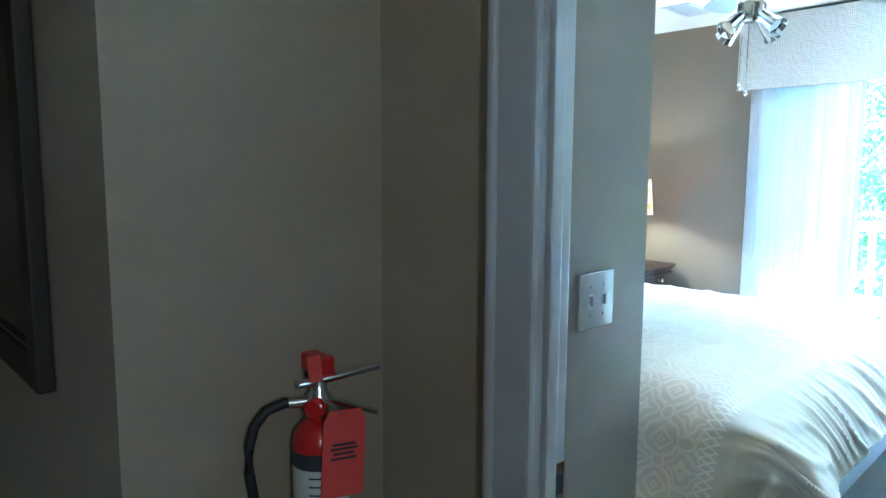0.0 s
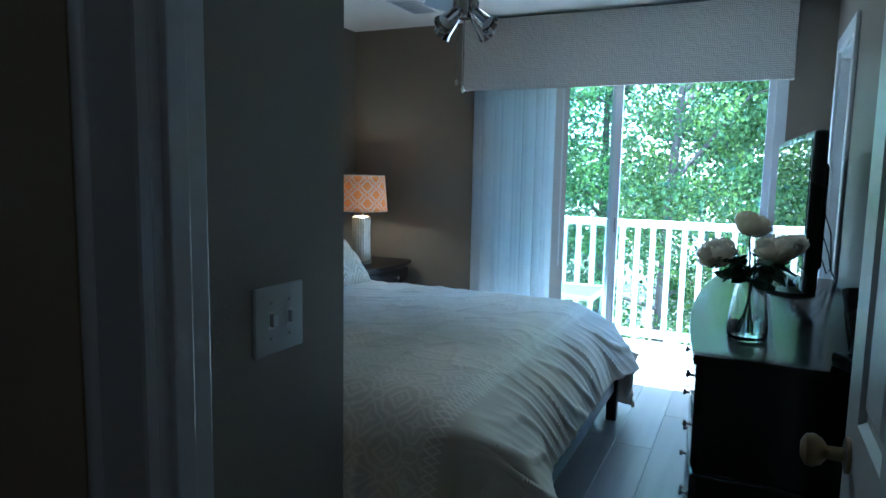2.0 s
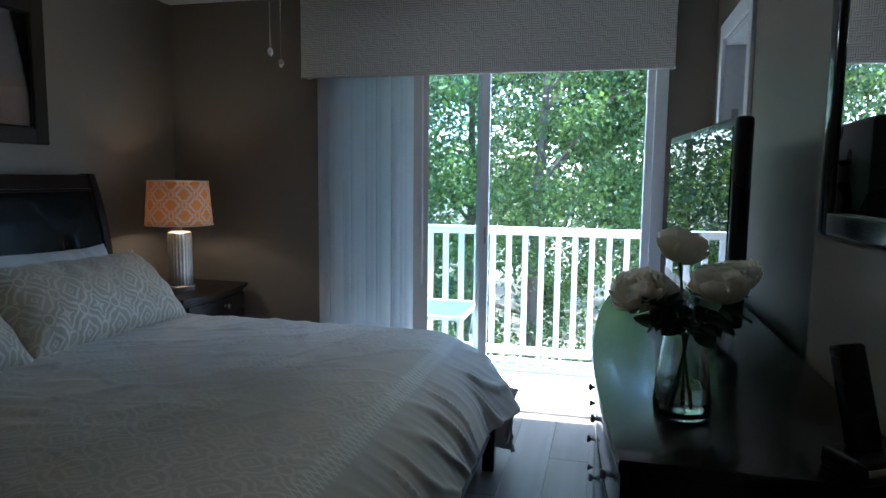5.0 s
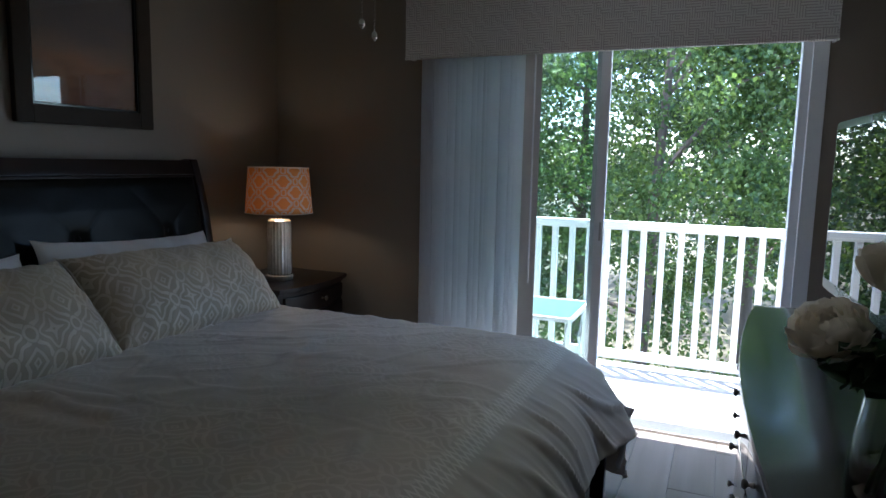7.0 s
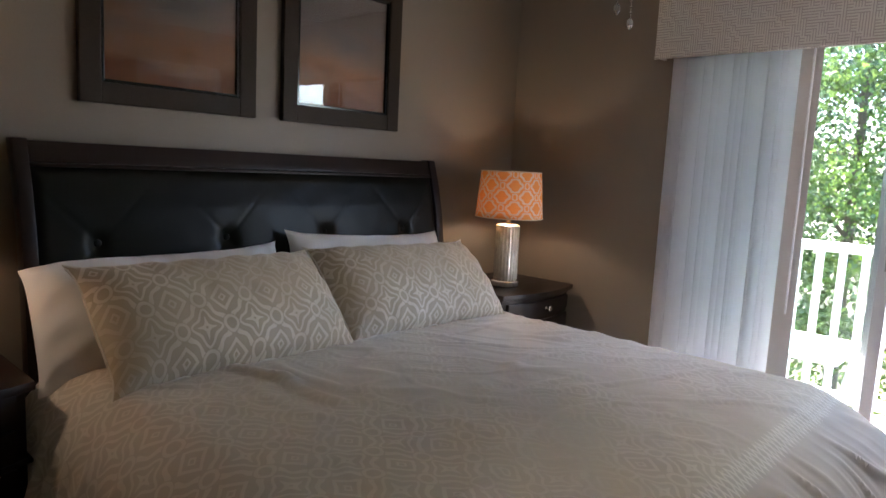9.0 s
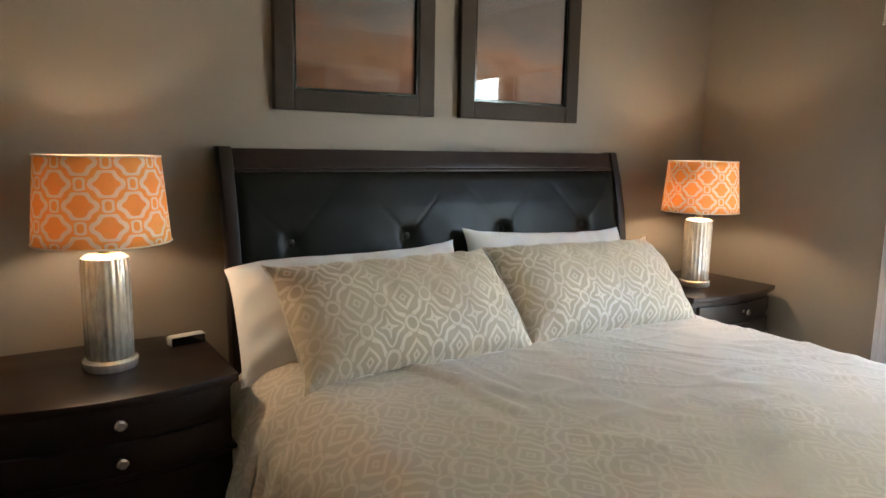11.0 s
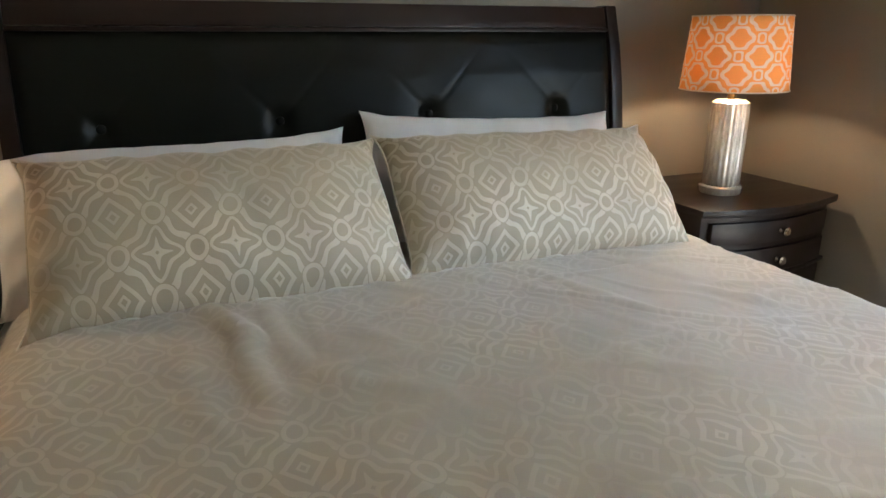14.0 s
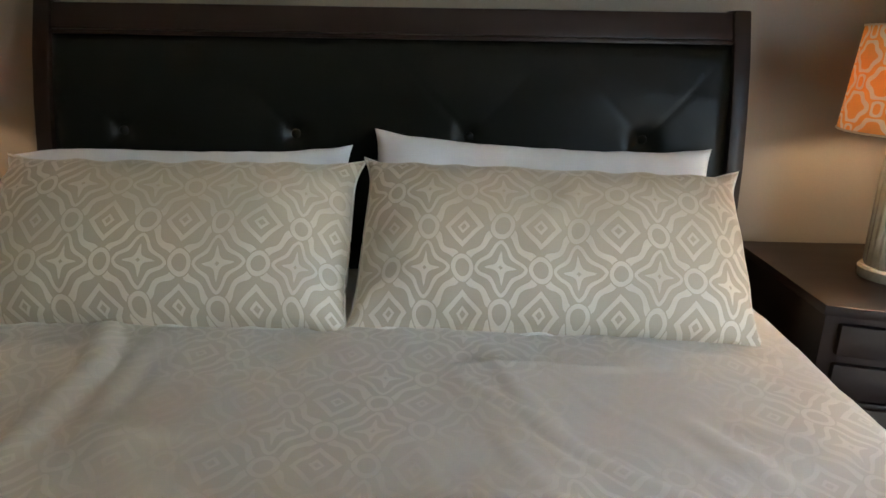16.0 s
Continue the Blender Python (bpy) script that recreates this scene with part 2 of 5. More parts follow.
BLACKWOOD = wood_grain("black_lacquered_wood", (0.006, 0.0055, 0.005), (0.014, 0.012, 0.010), 0.2, (0.15, 1.4, 1.4), 0.03, 0.1, coat=0.3)
LEATHER = plain("black_leather", (0.0075, 0.0075, 0.0055), 0.34, big=2.5, fine=260, vary=0.2, relief=0.08)
LEATHER.node_tree.nodes["Principled BSDF"].inputs["Specular IOR Level"].default_value = 0.13
NICKEL = plain("brushed_nickel", (0.62, 0.60, 0.56), 0.25, metal=1.0, vary=0.08, relief=0.02)
CHROME = plain("polished_chrome", (0.75, 0.75, 0.76), 0.1, metal=1.0, vary=0.05, relief=0.0)
MERCURY = plain("mercury_glass", (0.74, 0.73, 0.68), 0.24, metal=0.62, big=16, fine=110, vary=0.30, relief=0.22, stretch=(1, 1, 0.35))
DUVET = jacquard("taupe_damask_duvet", (0.62, 0.55, 0.46), (0.86, 0.79, 0.69), 0.150, 0.32, 0.50, rough_line=0.30, plain_from=1.74, faint=0.10, braid=1.765)
SHAM = jacquard("taupe_damask_sham", (0.52, 0.43, 0.305), (0.87, 0.78, 0.64), 0.165, 0.32, 0.70, faint=0.30)
CORD = plain("taupe_cord", (0.76, 0.71, 0.62), 0.7, fine=300)
LINEN = plain("white_cotton", (0.78, 0.77, 0.76), 0.8, big=6, fine=300, vary=0.04, relief=0.15)
SKIRT = plain("grey_box_spring_cloth", (0.30, 0.29, 0.29), 0.85, fine=300, vary=0.08, relief=0.2)
SHADE = shade_cloth("orange_trellis_shade_cloth")
SHADETRIM = plain("cream_binding", (0.70, 0.62, 0.48), 0.7, fine=300)


def backlit(m, share_through, color):
    """Lets part of the light through a thin sheet."""
    nt = m.node_tree
    t, mx, p = nt.nodes.new("ShaderNodeBsdfTranslucent"), nt.nodes.new("ShaderNodeMixShader"), nt.nodes["Principled BSDF"]
    t.inputs[0].default_value = (*color, 1)
    mx.inputs[0].default_value = share_through
    nt.links.new(p.outputs[0], mx.inputs[1])
    nt.links.new(t.outputs[0], mx.inputs[2])
    nt.links.new(mx.outputs[0], nt.nodes["Material Output"].inputs[0])
    return m


BLINDCLOTH = backlit(plain("pale_vertical_blind_vinyl", (0.86, 0.87, 0.89), 0.5, fine=200, vary=0.04, relief=0.06, object_vary=0.30), 0.72, (0.94, 0.94, 0.97))
LEADVANE = plain("warm_grey_vane_vinyl", (0.60, 0.56, 0.53), 0.45, fine=200, vary=0.04, relief=0.05)
BLACKPLASTIC = plain("black_plastic", (0.012, 0.012, 0.013), 0.28, vary=0.2, relief=0.02)
SCREEN = plain("black_screen_glass", (0.004, 0.004, 0.005), 0.01, vary=0.1, relief=0.0)
REDPAINT = plain("red_enamel", (0.52, 0.012, 0.014), 0.25, vary=0.12, relief=0.02, coat=0.4)
REDTAG = plain("red_paper_tag", (0.62, 0.06, 0.045), 0.7, vary=0.15, relief=0.1)
RUBBER = plain("black_rubber", (0.012, 0.012, 0.012), 0.55, vary=0.2, relief=0.1)
PAPER = plain("white_label_paper", (0.62, 0.62, 0.60), 0.6, vary=0.06, relief=0.05)
INK = plain("dark_print", (0.03, 0.03, 0.035), 0.6)
SWITCHPLASTIC = plain("white_switch_plastic", (0.50, 0.50, 0.49), 0.3, vary=0.03, relief=0.02)
STEEL = plain("dull_steel", (0.42, 0.40, 0.38), 0.35, metal=1.0, vary=0.15, relief=0.05)
BRASS = plain("antique_brass", (0.28, 0.20, 0.11), 0.3, metal=1.0, vary=0.2, relief=0.05)
PETAL = backlit(plain("ivory_petal", (0.92, 0.87, 0.76), 0.6, big=20, fine=120, vary=0.12, relief=0.15), 0.66, (0.97, 0.93, 0.83))
STEMGREEN = plain("silk_leaf_green", (0.05, 0.10, 0.045), 0.5, big=15, fine=90, vary=0.35, relief=0.2)
WATERGLASS = glass("clear_vase_glass")
PANE = thin_glass("window_glass")
PICTUREGLASS = thin_glass("picture_glass", 1.42)
MIRROR = plain("silvered_mirror", (0.85, 0.86, 0.86), 0.0, metal=1.0, vary=0.02, relief=0.0)
MATBOARD = plain("brown_picture_frame", (0.034, 0.024, 0.016), 0.55, fine=120, vary=0.2, relief=0.15)
MATBOARD.node_tree.nodes["Principled BSDF"].inputs["Specular IOR Level"].default_value = 0.22
DECKPAINT = plain("weathered_deck_paint", (0.40, 0.38, 0.35), 0.7, big=3, fine=80, vary=0.12, relief=0.2, object_vary=0.2)
RAILPAINT = plain("white_railing_paint", (0.78, 0.78, 0.77), 0.5, fine=70, vary=0.06, relief=0.1)
STUCCO = plain("pale_stucco", (0.55, 0.52, 0.46), 0.9, fine=60, vary=0.1, relief=0.4)
BARK = plain("grey_bark", (0.13, 0.10, 0.08), 0.9, big=4, fine=40, vary=0.4, relief=0.7, stretch=(1, 1, 0.2))
LEAFA = leaf_material("maple_leaf_green", (0.016, 0.042, 0.012), (0.115, 0.175, 0.052))
LEAFB = leaf_material("oak_leaf_green", (0.018, 0.033, 0.018), (0.065, 0.095, 0.055))
SOIL = plain("leaf_litter_ground", (0.10, 0.085, 0.05), 0.95, big=0.5, fine=9, vary=0.4, relief=0.6)
FANBLADE = plain("pale_fan_blade", (0.42, 0.50, 0.56), 0.35, vary=0.05, relief=0.02)


def valance_cloth():
    m, nt, p, tc = start_material("woven_valance_cloth")
    co = tc.outputs["Object"]
    sep = nt.nodes.new("ShaderNodeSeparateXYZ")
    nt.links.new(co, sep.inputs[0])
    u, v = math_node(nt, 'MULTIPLY', sep.outputs[1], 46.0), math_node(nt, 'MULTIPLY', sep.outputs[2], 40.0)
    cell = nt.nodes.new("ShaderNodeCombineXYZ")
    nt.links.new(math_node(nt, 'FLOOR', u), cell.inputs[0])
    nt.links.new(math_node(nt, 'FLOOR', v), cell.inputs[1])
    wn = nt.nodes.new("ShaderNodeTexWhiteNoise")
    wn.noise_dimensions = '2D'
    nt.links.new(cell.outputs[0], wn.inputs["Vector"])
    pick = math_node(nt, 'GREATER_THAN', wn.outputs["Value"], 0.5)
    bars = math_node(nt, 'LESS_THAN', math_node(nt, 'FRACT', math_node(nt, 'MULTIPLY', u, 2.0)), 0.38)
    dashes = math_node(nt, 'LESS_THAN', math_node(nt, 'FRACT', math_node(nt, 'MULTIPLY', v, 2.0)), 0.38)
    band = math_node(nt, 'ADD', math_node(nt, 'MULTIPLY', bars, pick), math_node(nt, 'MULTIPLY', dashes, math_node(nt, 'SUBTRACT', 1.0, pick)))
    n = noise_tex(nt, co, 220.0, 3)
    col = mix_color(nt, band, (0.64, 0.61, 0.57), (0.40, 0.37, 0.34))
    nt.links.new(mix_color(nt, math_node(nt, 'MULTIPLY', n, 0.35), col, (0.36, 0.34, 0.31)), p.inputs["Base Color"])
    p.inputs["Roughness"].default_value = 0.85
    bump(nt, p, math_node(nt, 'ADD', n, band), 0.25, 0.003)
    return m


def painting(name, seed):
    m, nt, p, tc = start_material(name)
    co = tc.outputs["Object"]
    mp = nt.nodes.new("ShaderNodeMapping")
    mp.inputs["Location"].default_value = (seed, 0, seed * 2)
    nt.links.new(co, mp.inputs[0])
    n = noise_tex(nt, mp.outputs[0], 3.2, 6, (1, 1, 2.2))
    sep = nt.nodes.new("ShaderNodeSeparateXYZ")
    nt.links.new(co, sep.inputs[0])
    h = math_node(nt, 'ADD', math_node(nt, 'MULTIPLY', sep.outputs[2], 1.5), math_node(nt, 'MULTIPLY', n, 0.65))
    nt.links.new(ramp(nt, h, [(0.0, (0.17, 0.05, 0.024)), (0.3, (0.44, 0.14, 0.05)), (0.52, (0.31, 0.09, 0.032)), (0.66, (0.52, 0.21, 0.11)), (0.8, (0.42, 0.22, 0.16)), (1.0, (0.26, 0.17, 0.16))]), p.inputs["Base Color"])
    p.inputs["Roughness"].default_value = 0.5
    return m


VALANCE = valance_cloth()


# ---- building blocks ----
def add_bm(bm, other):
    me = bpy.data.meshes.new("tmp")
    other.to_mesh(me)
    bm.from_mesh(me)
    bpy.data.meshes.remove(me)
    other.free()


def box(bm, a, b, bevel=0.0, seg=2):
    t = bmesh.new()
    c = [(a[i] + b[i]) / 2 for i in range(3)]
    bmesh.ops.create_cube(t, size=1.0, matrix=Matrix.Translation(c) @ Matrix.Diagonal((b[0] - a[0], b[1] - a[1], b[2] - a[2], 1)))
    if bevel:
        bmesh.ops.bevel(t, geom=t.edges[:], offset=bevel, segments=seg, profile=0.6, affect='EDGES')
    add_bm(bm, t)
    return bm


def lathe(bm, profile, seg=32, center=(0, 0, 0), wave=0.0, waves=0):
    """A turned body from (radius, height) pairs; wave flutes it."""
    rings = []
    for r, z in profile:
        ring = []
        for i in range(seg):
            a = 2 * math.pi * i / seg
            rr = r * (1 + wave * math.cos(a * waves)) if waves else r
            ring.append(bm.verts.new((center[0] + rr * math.cos(a), center[1] + rr * math.sin(a), center[2] + z)))
        rings.append(ring)
    for p, q in zip(rings, rings[1:]):
        for i in range(seg):
            bm.faces.new((p[i], p[(i + 1) % seg], q[(i + 1) % seg], q[i]))
    for ring, flip in ((rings[0], True), (rings[-1], False)):
        bm.faces.new(ring[::-1] if flip else ring)
    return bm


def tube(bm, pts, r, seg=8, taper=None):
    rings = []
    for i, p in enumerate(pts):
        d = Vector(pts[min(i + 1, len(pts) - 1)]) - Vector(pts[max(i - 1, 0)])
        q = d.to_track_quat('Z', 'Y')
        rr = r if taper is None else r + (taper - r) * i / (len(pts) - 1)
        rings.append([bm.verts.new(Vector(p) + q @ Vector((rr * math.cos(2 * math.pi * k / seg), rr * math.sin(2 * math.pi * k / seg), 0))) for k in range(seg)])
    for p, q in zip(rings, rings[1:]):
        for i in range(seg):
            bm.faces.new((p[i], p[(i + 1) % seg], q[(i + 1) % seg], q[i]))
    bm.faces.new(rings[0][::-1])
    bm.faces.new(rings[-1])
    return bm


def prism(bm, outline, z0, z1, bevel=0.0):
    """An upright slab over a plan outline."""
    t = bmesh.new()
    f = t.faces.new([t.verts.new((x, y, z0)) for x, y in outline])
    r = bmesh.ops.extrude_face_region(t, geom=[f])
    for v in r["geom"]:
        if isinstance(v, bmesh.types.BMVert):
            v.co.z = z1
    bmesh.ops.recalc_face_normals(t, faces=t.faces[:])
    if bevel:
        rim = [e for e in t.edges if abs(e.verts[0].co.z - e.verts[1].co.z) < 1e-6]
        bmesh.ops.bevel(t, geom=rim, offset=bevel, segments=2, profile=0.6, affect='EDGES')
    add_bm(bm, t)
    return bm


def grid(bm, nu, nv, fn, uvfn=None, close_u=False):
    """A sheet of nu by nv cells with place fn(s, t), s and t from 0 to 1."""
    vs = [[bm.verts.new(fn(i / nu, j / nv)) for j in range(nv + 1)] for i in range(nu + (0 if close_u else 1))]
    lay = bm.loops.layers.uv.verify() if uvfn else None
    for i in range(nu):
        for j in range(nv):
            k = (i + 1) % nu if close_u else i + 1
            f = bm.faces.new((vs[i][j], vs[k][j], vs[k][j + 1], vs[i][j + 1]))
            if lay:
                for lp, (s, t) in zip(f.loops, ((i, j), (i + 1, j), (i + 1, j + 1), (i, j + 1))):
                    lp[lay].uv = uvfn(s / nu, t / nv)
    return bm


def mesh_of(name, bm, material, smooth=False):
    me = bpy.data.meshes.new(name)
    bm.normal_update()
    bm.to_mesh(me)
    bm.free()
    me.materials.append(material)
    if smooth:
        me.polygons.foreach_set("use_smooth", [True] * len(me.polygons))
        try:
            me.set_sharp_from_angle(angle=radians(40))
        except AttributeError:
            pass
    return me


def part(name, bm, material, parent, label="", smooth=False, at=None):
    ob = new(name, mesh_of(name, bm, material, smooth))
    ob.parent = parent
    if at is not None:
        ob.matrix_basis = at
    return tagged(ob, label)


def share(name, ob, parent, at):
    """Another piece on the same mesh."""
    o = new(name, ob.data)
    o.parent = parent
    o.matrix_basis = at
    return o


def thing(name, m, label, category, group="", kind=""):
    e = new(name)
    e.empty_display_size = 0.1
    e.matrix_basis = m
    return tagged(e, label, category, group, kind)


def solid(name, bm, material, label, category, kind="", group="", smooth=False, m=None):
    ob = new(name, mesh_of(name, bm, material, smooth))
    if m is not None:
        ob.matrix_basis = m
    return tagged(ob, label, category, group, kind)


def B(a, b, bevel=0.0, seg=2):
    return box(bmesh.new(), a, b, bevel, seg)


def L(profile, seg=32, center=(0, 0, 0), wave=0.0, waves=0):
    return lathe(bmesh.new(), profile, seg, center, wave, waves)


# ---- structure ----
H = 2.44
RIGHT = -3.26                        # inner face of the dresser wall


def wall(name, boxes, material, label):
    bm = bmesh.new()
    for a, b in boxes:
        box(bm, a, b)
    return solid(name, bm, material, label, "wall", "structure")


wall("wall_north", [((-3.72, 0, 0), (0.15, 0.15, H))], WALL, "taupe painted wall behind the bed")
wall("wall_east", [((0, -1.10, 0), (0.15, 0, H)), ((0, -3.41, 0), (0.15, -2.98, H)), ((0, -2.98, 2.05), (0.15, -1.10, H))], WALL, "taupe painted wall round the sliding door")
wall("wall_south", [((-3.945, -3.41, 0), (-0.93, RIGHT, H)), ((-0.28, -3.41, 0), (0, RIGHT, H)), ((-0.93, -3.41, 2.05), (-0.28, RIGHT, H))], WALL, "taupe painted wall behind the dresser")
wall("wall_west", [((-3.72, -1.82, 0), (-3.60, 0, H))], WALL, "taupe painted wall beside the bed")
wall("wall_entry", [((-3.945, -2.157, 0), (-3.42, -1.82, H))], WALL, "taupe painted wall end inside the doorway")
wall("wall_door", [((-4.01, -4.2, 0), (-3.945, -3.10, H)), ((-4.01, -3.10, 2.06), (-3.945, -2.30, H)), ((-4.01, -2.30, 0), (-3.945, -1.94, H))], HALL, "beige painted wall with the bedroom doorway")
wall("wall_hall_north", [((-4.49, -1.94, 0), (-3.945, -1.82, H))], HALL, "beige painted hall wall with the extinguisher")
wall("wall_hall_picture", [((-4.49, -1.82, 0), (-4.37, 1.0, H))], HALL, "beige painted hall wall with a hanging picture")
wall("wall_hall_end", [((-6.6, 1.0, 0), (-4.37, 1.12, H))], HALL, "beige painted wall closing the hall")
wall("wall_hall_west", [((-6.72, -4.2, 0), (-6.6, 1.12, H))], HALL, "beige painted wall along the hall")
# unseen opening in this wall, added to let light into the hall
wall("wall_hall_south", [((-6.72, -4.32, 0), (-5.44, -4.2, H)), ((-5.26, -4.32, 0), (-3.945, -4.2, H)), ((-5.44, -4.32, 0), (-5.26, -4.2, 1.74)), ((-5.44, -4.32, 1.92), (-5.26, -4.2, H))], HALL, "beige painted wall with a small added opening for fill light")
# warm fill lamp added in that opening to brighten the hall
hall_fill = bpy.data.lights.new("hall_fill_lamp", 'AREA')
hall_fill.shape, hall_fill.size, hall_fill.size_y, hall_fill.energy, hall_fill.color = 'RECTANGLE', 0.17, 0.17, 0.10, (1.0, 0.84, 0.66)
new("hall_fill_lamp", hall_fill).matrix_world = look((-5.35, -4.25, 1.83), (-5.0, -2.4, 1.5))
solid("ceiling", B((-6.72, -4.9, H), (0.15, 1.12, H + 0.15)), CEIL, "white painted ceiling", "ceiling", "structure")
floor = solid("floor", B((-6.72, -4.9, -0.15), (0.15, 1.12, -0.012)), FLOORWOOD, "grey-brown laminate plank floor", "floor", "structure")

# the little room beyond the side doorway
wall("wall_bath", [((-1.6, -4.9, 0), (-1.5, -3.41, H)), ((0, -4.9, 0), (0.15, -3.41, H)), ((-1.6, -5.0, 0), (0.15, -4.9, H))], TRIM, "white painted wall of the side room")


def casing(name, label, x0, x1, y, out, top=2.05, wide=0.075):
    """A door casing round an opening in a wall that runs along x."""
    e = thing(name, pose(0, 0, 0), label, "door frame", kind="structure")
    y0, y1 = sorted((y, y + out))
    part("casing_side", B((x0 - wide, y0, 0), (x0, y1, top + wide), 0.005), TRIM, e)
    part("casing_side", B((x1, y0, 0), (x1 + wide, y1, top + wide), 0.005), TRIM, e)
    part("casing_head", B((x0, y0, top), (x1, y1, top + wide), 0.005), TRIM, e)
    return e


side_door = casing("door_2", "white casing of the open side doorway", -0.905, -0.305, RIGHT, 0.018)
for x0, x1 in ((-0.93, -0.905), (-0.305, -0.28)):
    part("jamb", B((x0, -3.41, 0), (x1, RIGHT - 0.001, 2.05)), TRIM, side_door)
part("jamb_head", B((-0.905, -3.41, 2.02), (-0.305, RIGHT - 0.001, 2.05)), TRIM, side_door)
part("strike_plate", B((-0.309, -3.33, 1.62), (-0.304, -3.30, 1.72)), STEEL, side_door, "small steel plate")

# bedroom doorway: casing on the hall side, jamb with strike plate, open leaf
door = thing("door_1", pose(0, 0, 0), "white six-panel bedroom door standing open", "door", kind="structure")
JY = -2.315                          # face of the latch jamb
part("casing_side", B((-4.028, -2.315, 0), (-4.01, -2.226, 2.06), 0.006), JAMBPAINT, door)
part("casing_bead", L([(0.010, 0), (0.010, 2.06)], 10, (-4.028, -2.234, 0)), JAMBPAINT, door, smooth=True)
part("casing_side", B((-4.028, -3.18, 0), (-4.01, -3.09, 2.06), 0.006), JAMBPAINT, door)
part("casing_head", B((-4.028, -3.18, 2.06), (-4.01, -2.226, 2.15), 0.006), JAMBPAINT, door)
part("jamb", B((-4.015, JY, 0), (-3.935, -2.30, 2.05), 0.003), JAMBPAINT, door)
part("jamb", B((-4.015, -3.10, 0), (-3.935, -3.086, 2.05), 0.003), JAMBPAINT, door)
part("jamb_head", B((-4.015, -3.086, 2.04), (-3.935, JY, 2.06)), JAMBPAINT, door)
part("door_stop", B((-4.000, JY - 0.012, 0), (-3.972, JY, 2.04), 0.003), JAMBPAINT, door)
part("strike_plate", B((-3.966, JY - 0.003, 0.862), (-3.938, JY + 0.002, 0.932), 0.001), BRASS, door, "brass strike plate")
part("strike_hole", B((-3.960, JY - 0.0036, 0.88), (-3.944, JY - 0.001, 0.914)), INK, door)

LEAF_W, LEAF_H, LEAF_T = 0.715, 2.03, 0.035


def panel_outline(bm, x0, x1, z0, z1, y, depth, sign):
    """A raised field in a sunk surround, with sloped moulding, on the face at y."""
    steps = [(0.0, 0.0), (0.010, -depth), (0.022, -depth), (0.042, -depth * 0.2)]
    rings = []
    for inset, d in steps:
        yy = y + sign * d
        rings.append([bm.verts.new(p) for p in ((x0 + inset, yy, z0 + inset), (x1 - inset, yy, z0 + inset), (x1 - inset, yy, z1 - inset), (x0 + inset, yy, z1 - inset))])
    for p, q in zip(rings, rings[1:]):
        for i in range(4):
            f = (p[i], p[(i + 1) % 4], q[(i + 1) % 4], q[i])
            bm.faces.new(f if sign < 0 else f[::-1])
    bm.faces.new(rings[-1] if sign < 0 else rings[-1][::-1])


def panel_door(parent, m):
    """Stiles and rails as bars, and a sunk raised-field panel in each of six openings."""
    xs = [(0.11, 0.315), (0.40, 0.605)]
    zs = [(0.22, 0.80), (1.0, 1.62), (1.72, 1.92)]
    bm = bmesh.new()
    for a, b in ((0, 0.11), (0.605, LEAF_W)):
        box(bm, (a, 0, 0.01), (b, LEAF_T, LEAF_H))
    for a, b in ((0.01, 0.22), (0.80, 1.0), (1.62, 1.72), (1.92, LEAF_H)):
        box(bm, (0.11, 0, a), (0.605, LEAF_T, b))
    for a, b in zs:
        box(bm, (0.315, 0, a), (0.40, LEAF_T, b))
    leaf = part("leaf", bm, TRIM, parent, "white panelled leaf", at=m)
    for x0, x1 in xs:
        for z0, z1 in zs:
            pb = bmesh.new()
            panel_outline(pb, x0, x1, z0, z1, LEAF_T, 0.011, 1)
            panel_outline(pb, x0, x1, z0, z1, 0.0, 0.011, -1)
            part("panel", pb, TRIM, leaf)
    for sgn, y in ((1, LEAF_T), (-1, 0.0)):
        k = bmesh.new()
        lathe(k, [(0.030, 0), (0.030, 0.006), (0.012, 0.010), (0.011, 0.032), (0.022, 0.040), (0.028, 0.052), (0.026, 0.064), (0.014, 0.071)], 20)
        kb = part("door_knob", k, BRASS, leaf, "dark brass knob", smooth=True)
        kb.matrix_basis = pose(LEAF_W - 0.06, y, 0.93, -90 * sgn, 0, 0)
    return leaf


panel_door(door, pose(-3.93, -3.085, 0))
for z in (0.25, 1.0, 1.8):
    part("hinge", L([(0.007, 0), (0.007, 0.09)], 8, (-3.93, -3.045, z)), BRASS, door)

# skirting
base = thing("baseboard", pose(0, 0, 0), "white painted skirting board", "baseboard", kind="structure")
for a, b in (((-3.60, -0.014, 0), (-0.014, -0.0005, 0.09)), ((-0.014, -1.04, 0), (-0.0005, -0.014, 0.09)), ((-2.9, RIGHT + 0.0005, 0), (-0.985, RIGHT + 0.014, 0.09)), ((-0.225, RIGHT + 0.0005, 0), (-0.0005, RIGHT + 0.014, 0.09))):
    part("board", B(a, b, 0.003), TRIM, base)

# sliding door to the balcony
slider = thing("window_1", pose(0, 0, 0), "white framed sliding glass balcony door, half open", "sliding door", kind="structure")
part("frame_side", B((0.02, -1.14, 0), (0.13, -1.10, 2.05), 0.004), VINYL, slider)
part("frame_side", B((0.02, -2.98, 0), (0.13, -2.925, 2.05), 0.004), VINYL, slider)
part("frame_head", B((0.02, -2.925, 2.03), (0.13, -1.14, 2.05), 0.004), VINYL, slider)
part("sill_track", B((0.0, -2.98, -0.02), (0.14, -1.10, 0.015), 0.004), STEEL, slider, "metal sill track")
part("casing_side", B((-0.012, -3.03, 0), (0.019, -2.965, 2.05), 0.004), TRIM, slider)
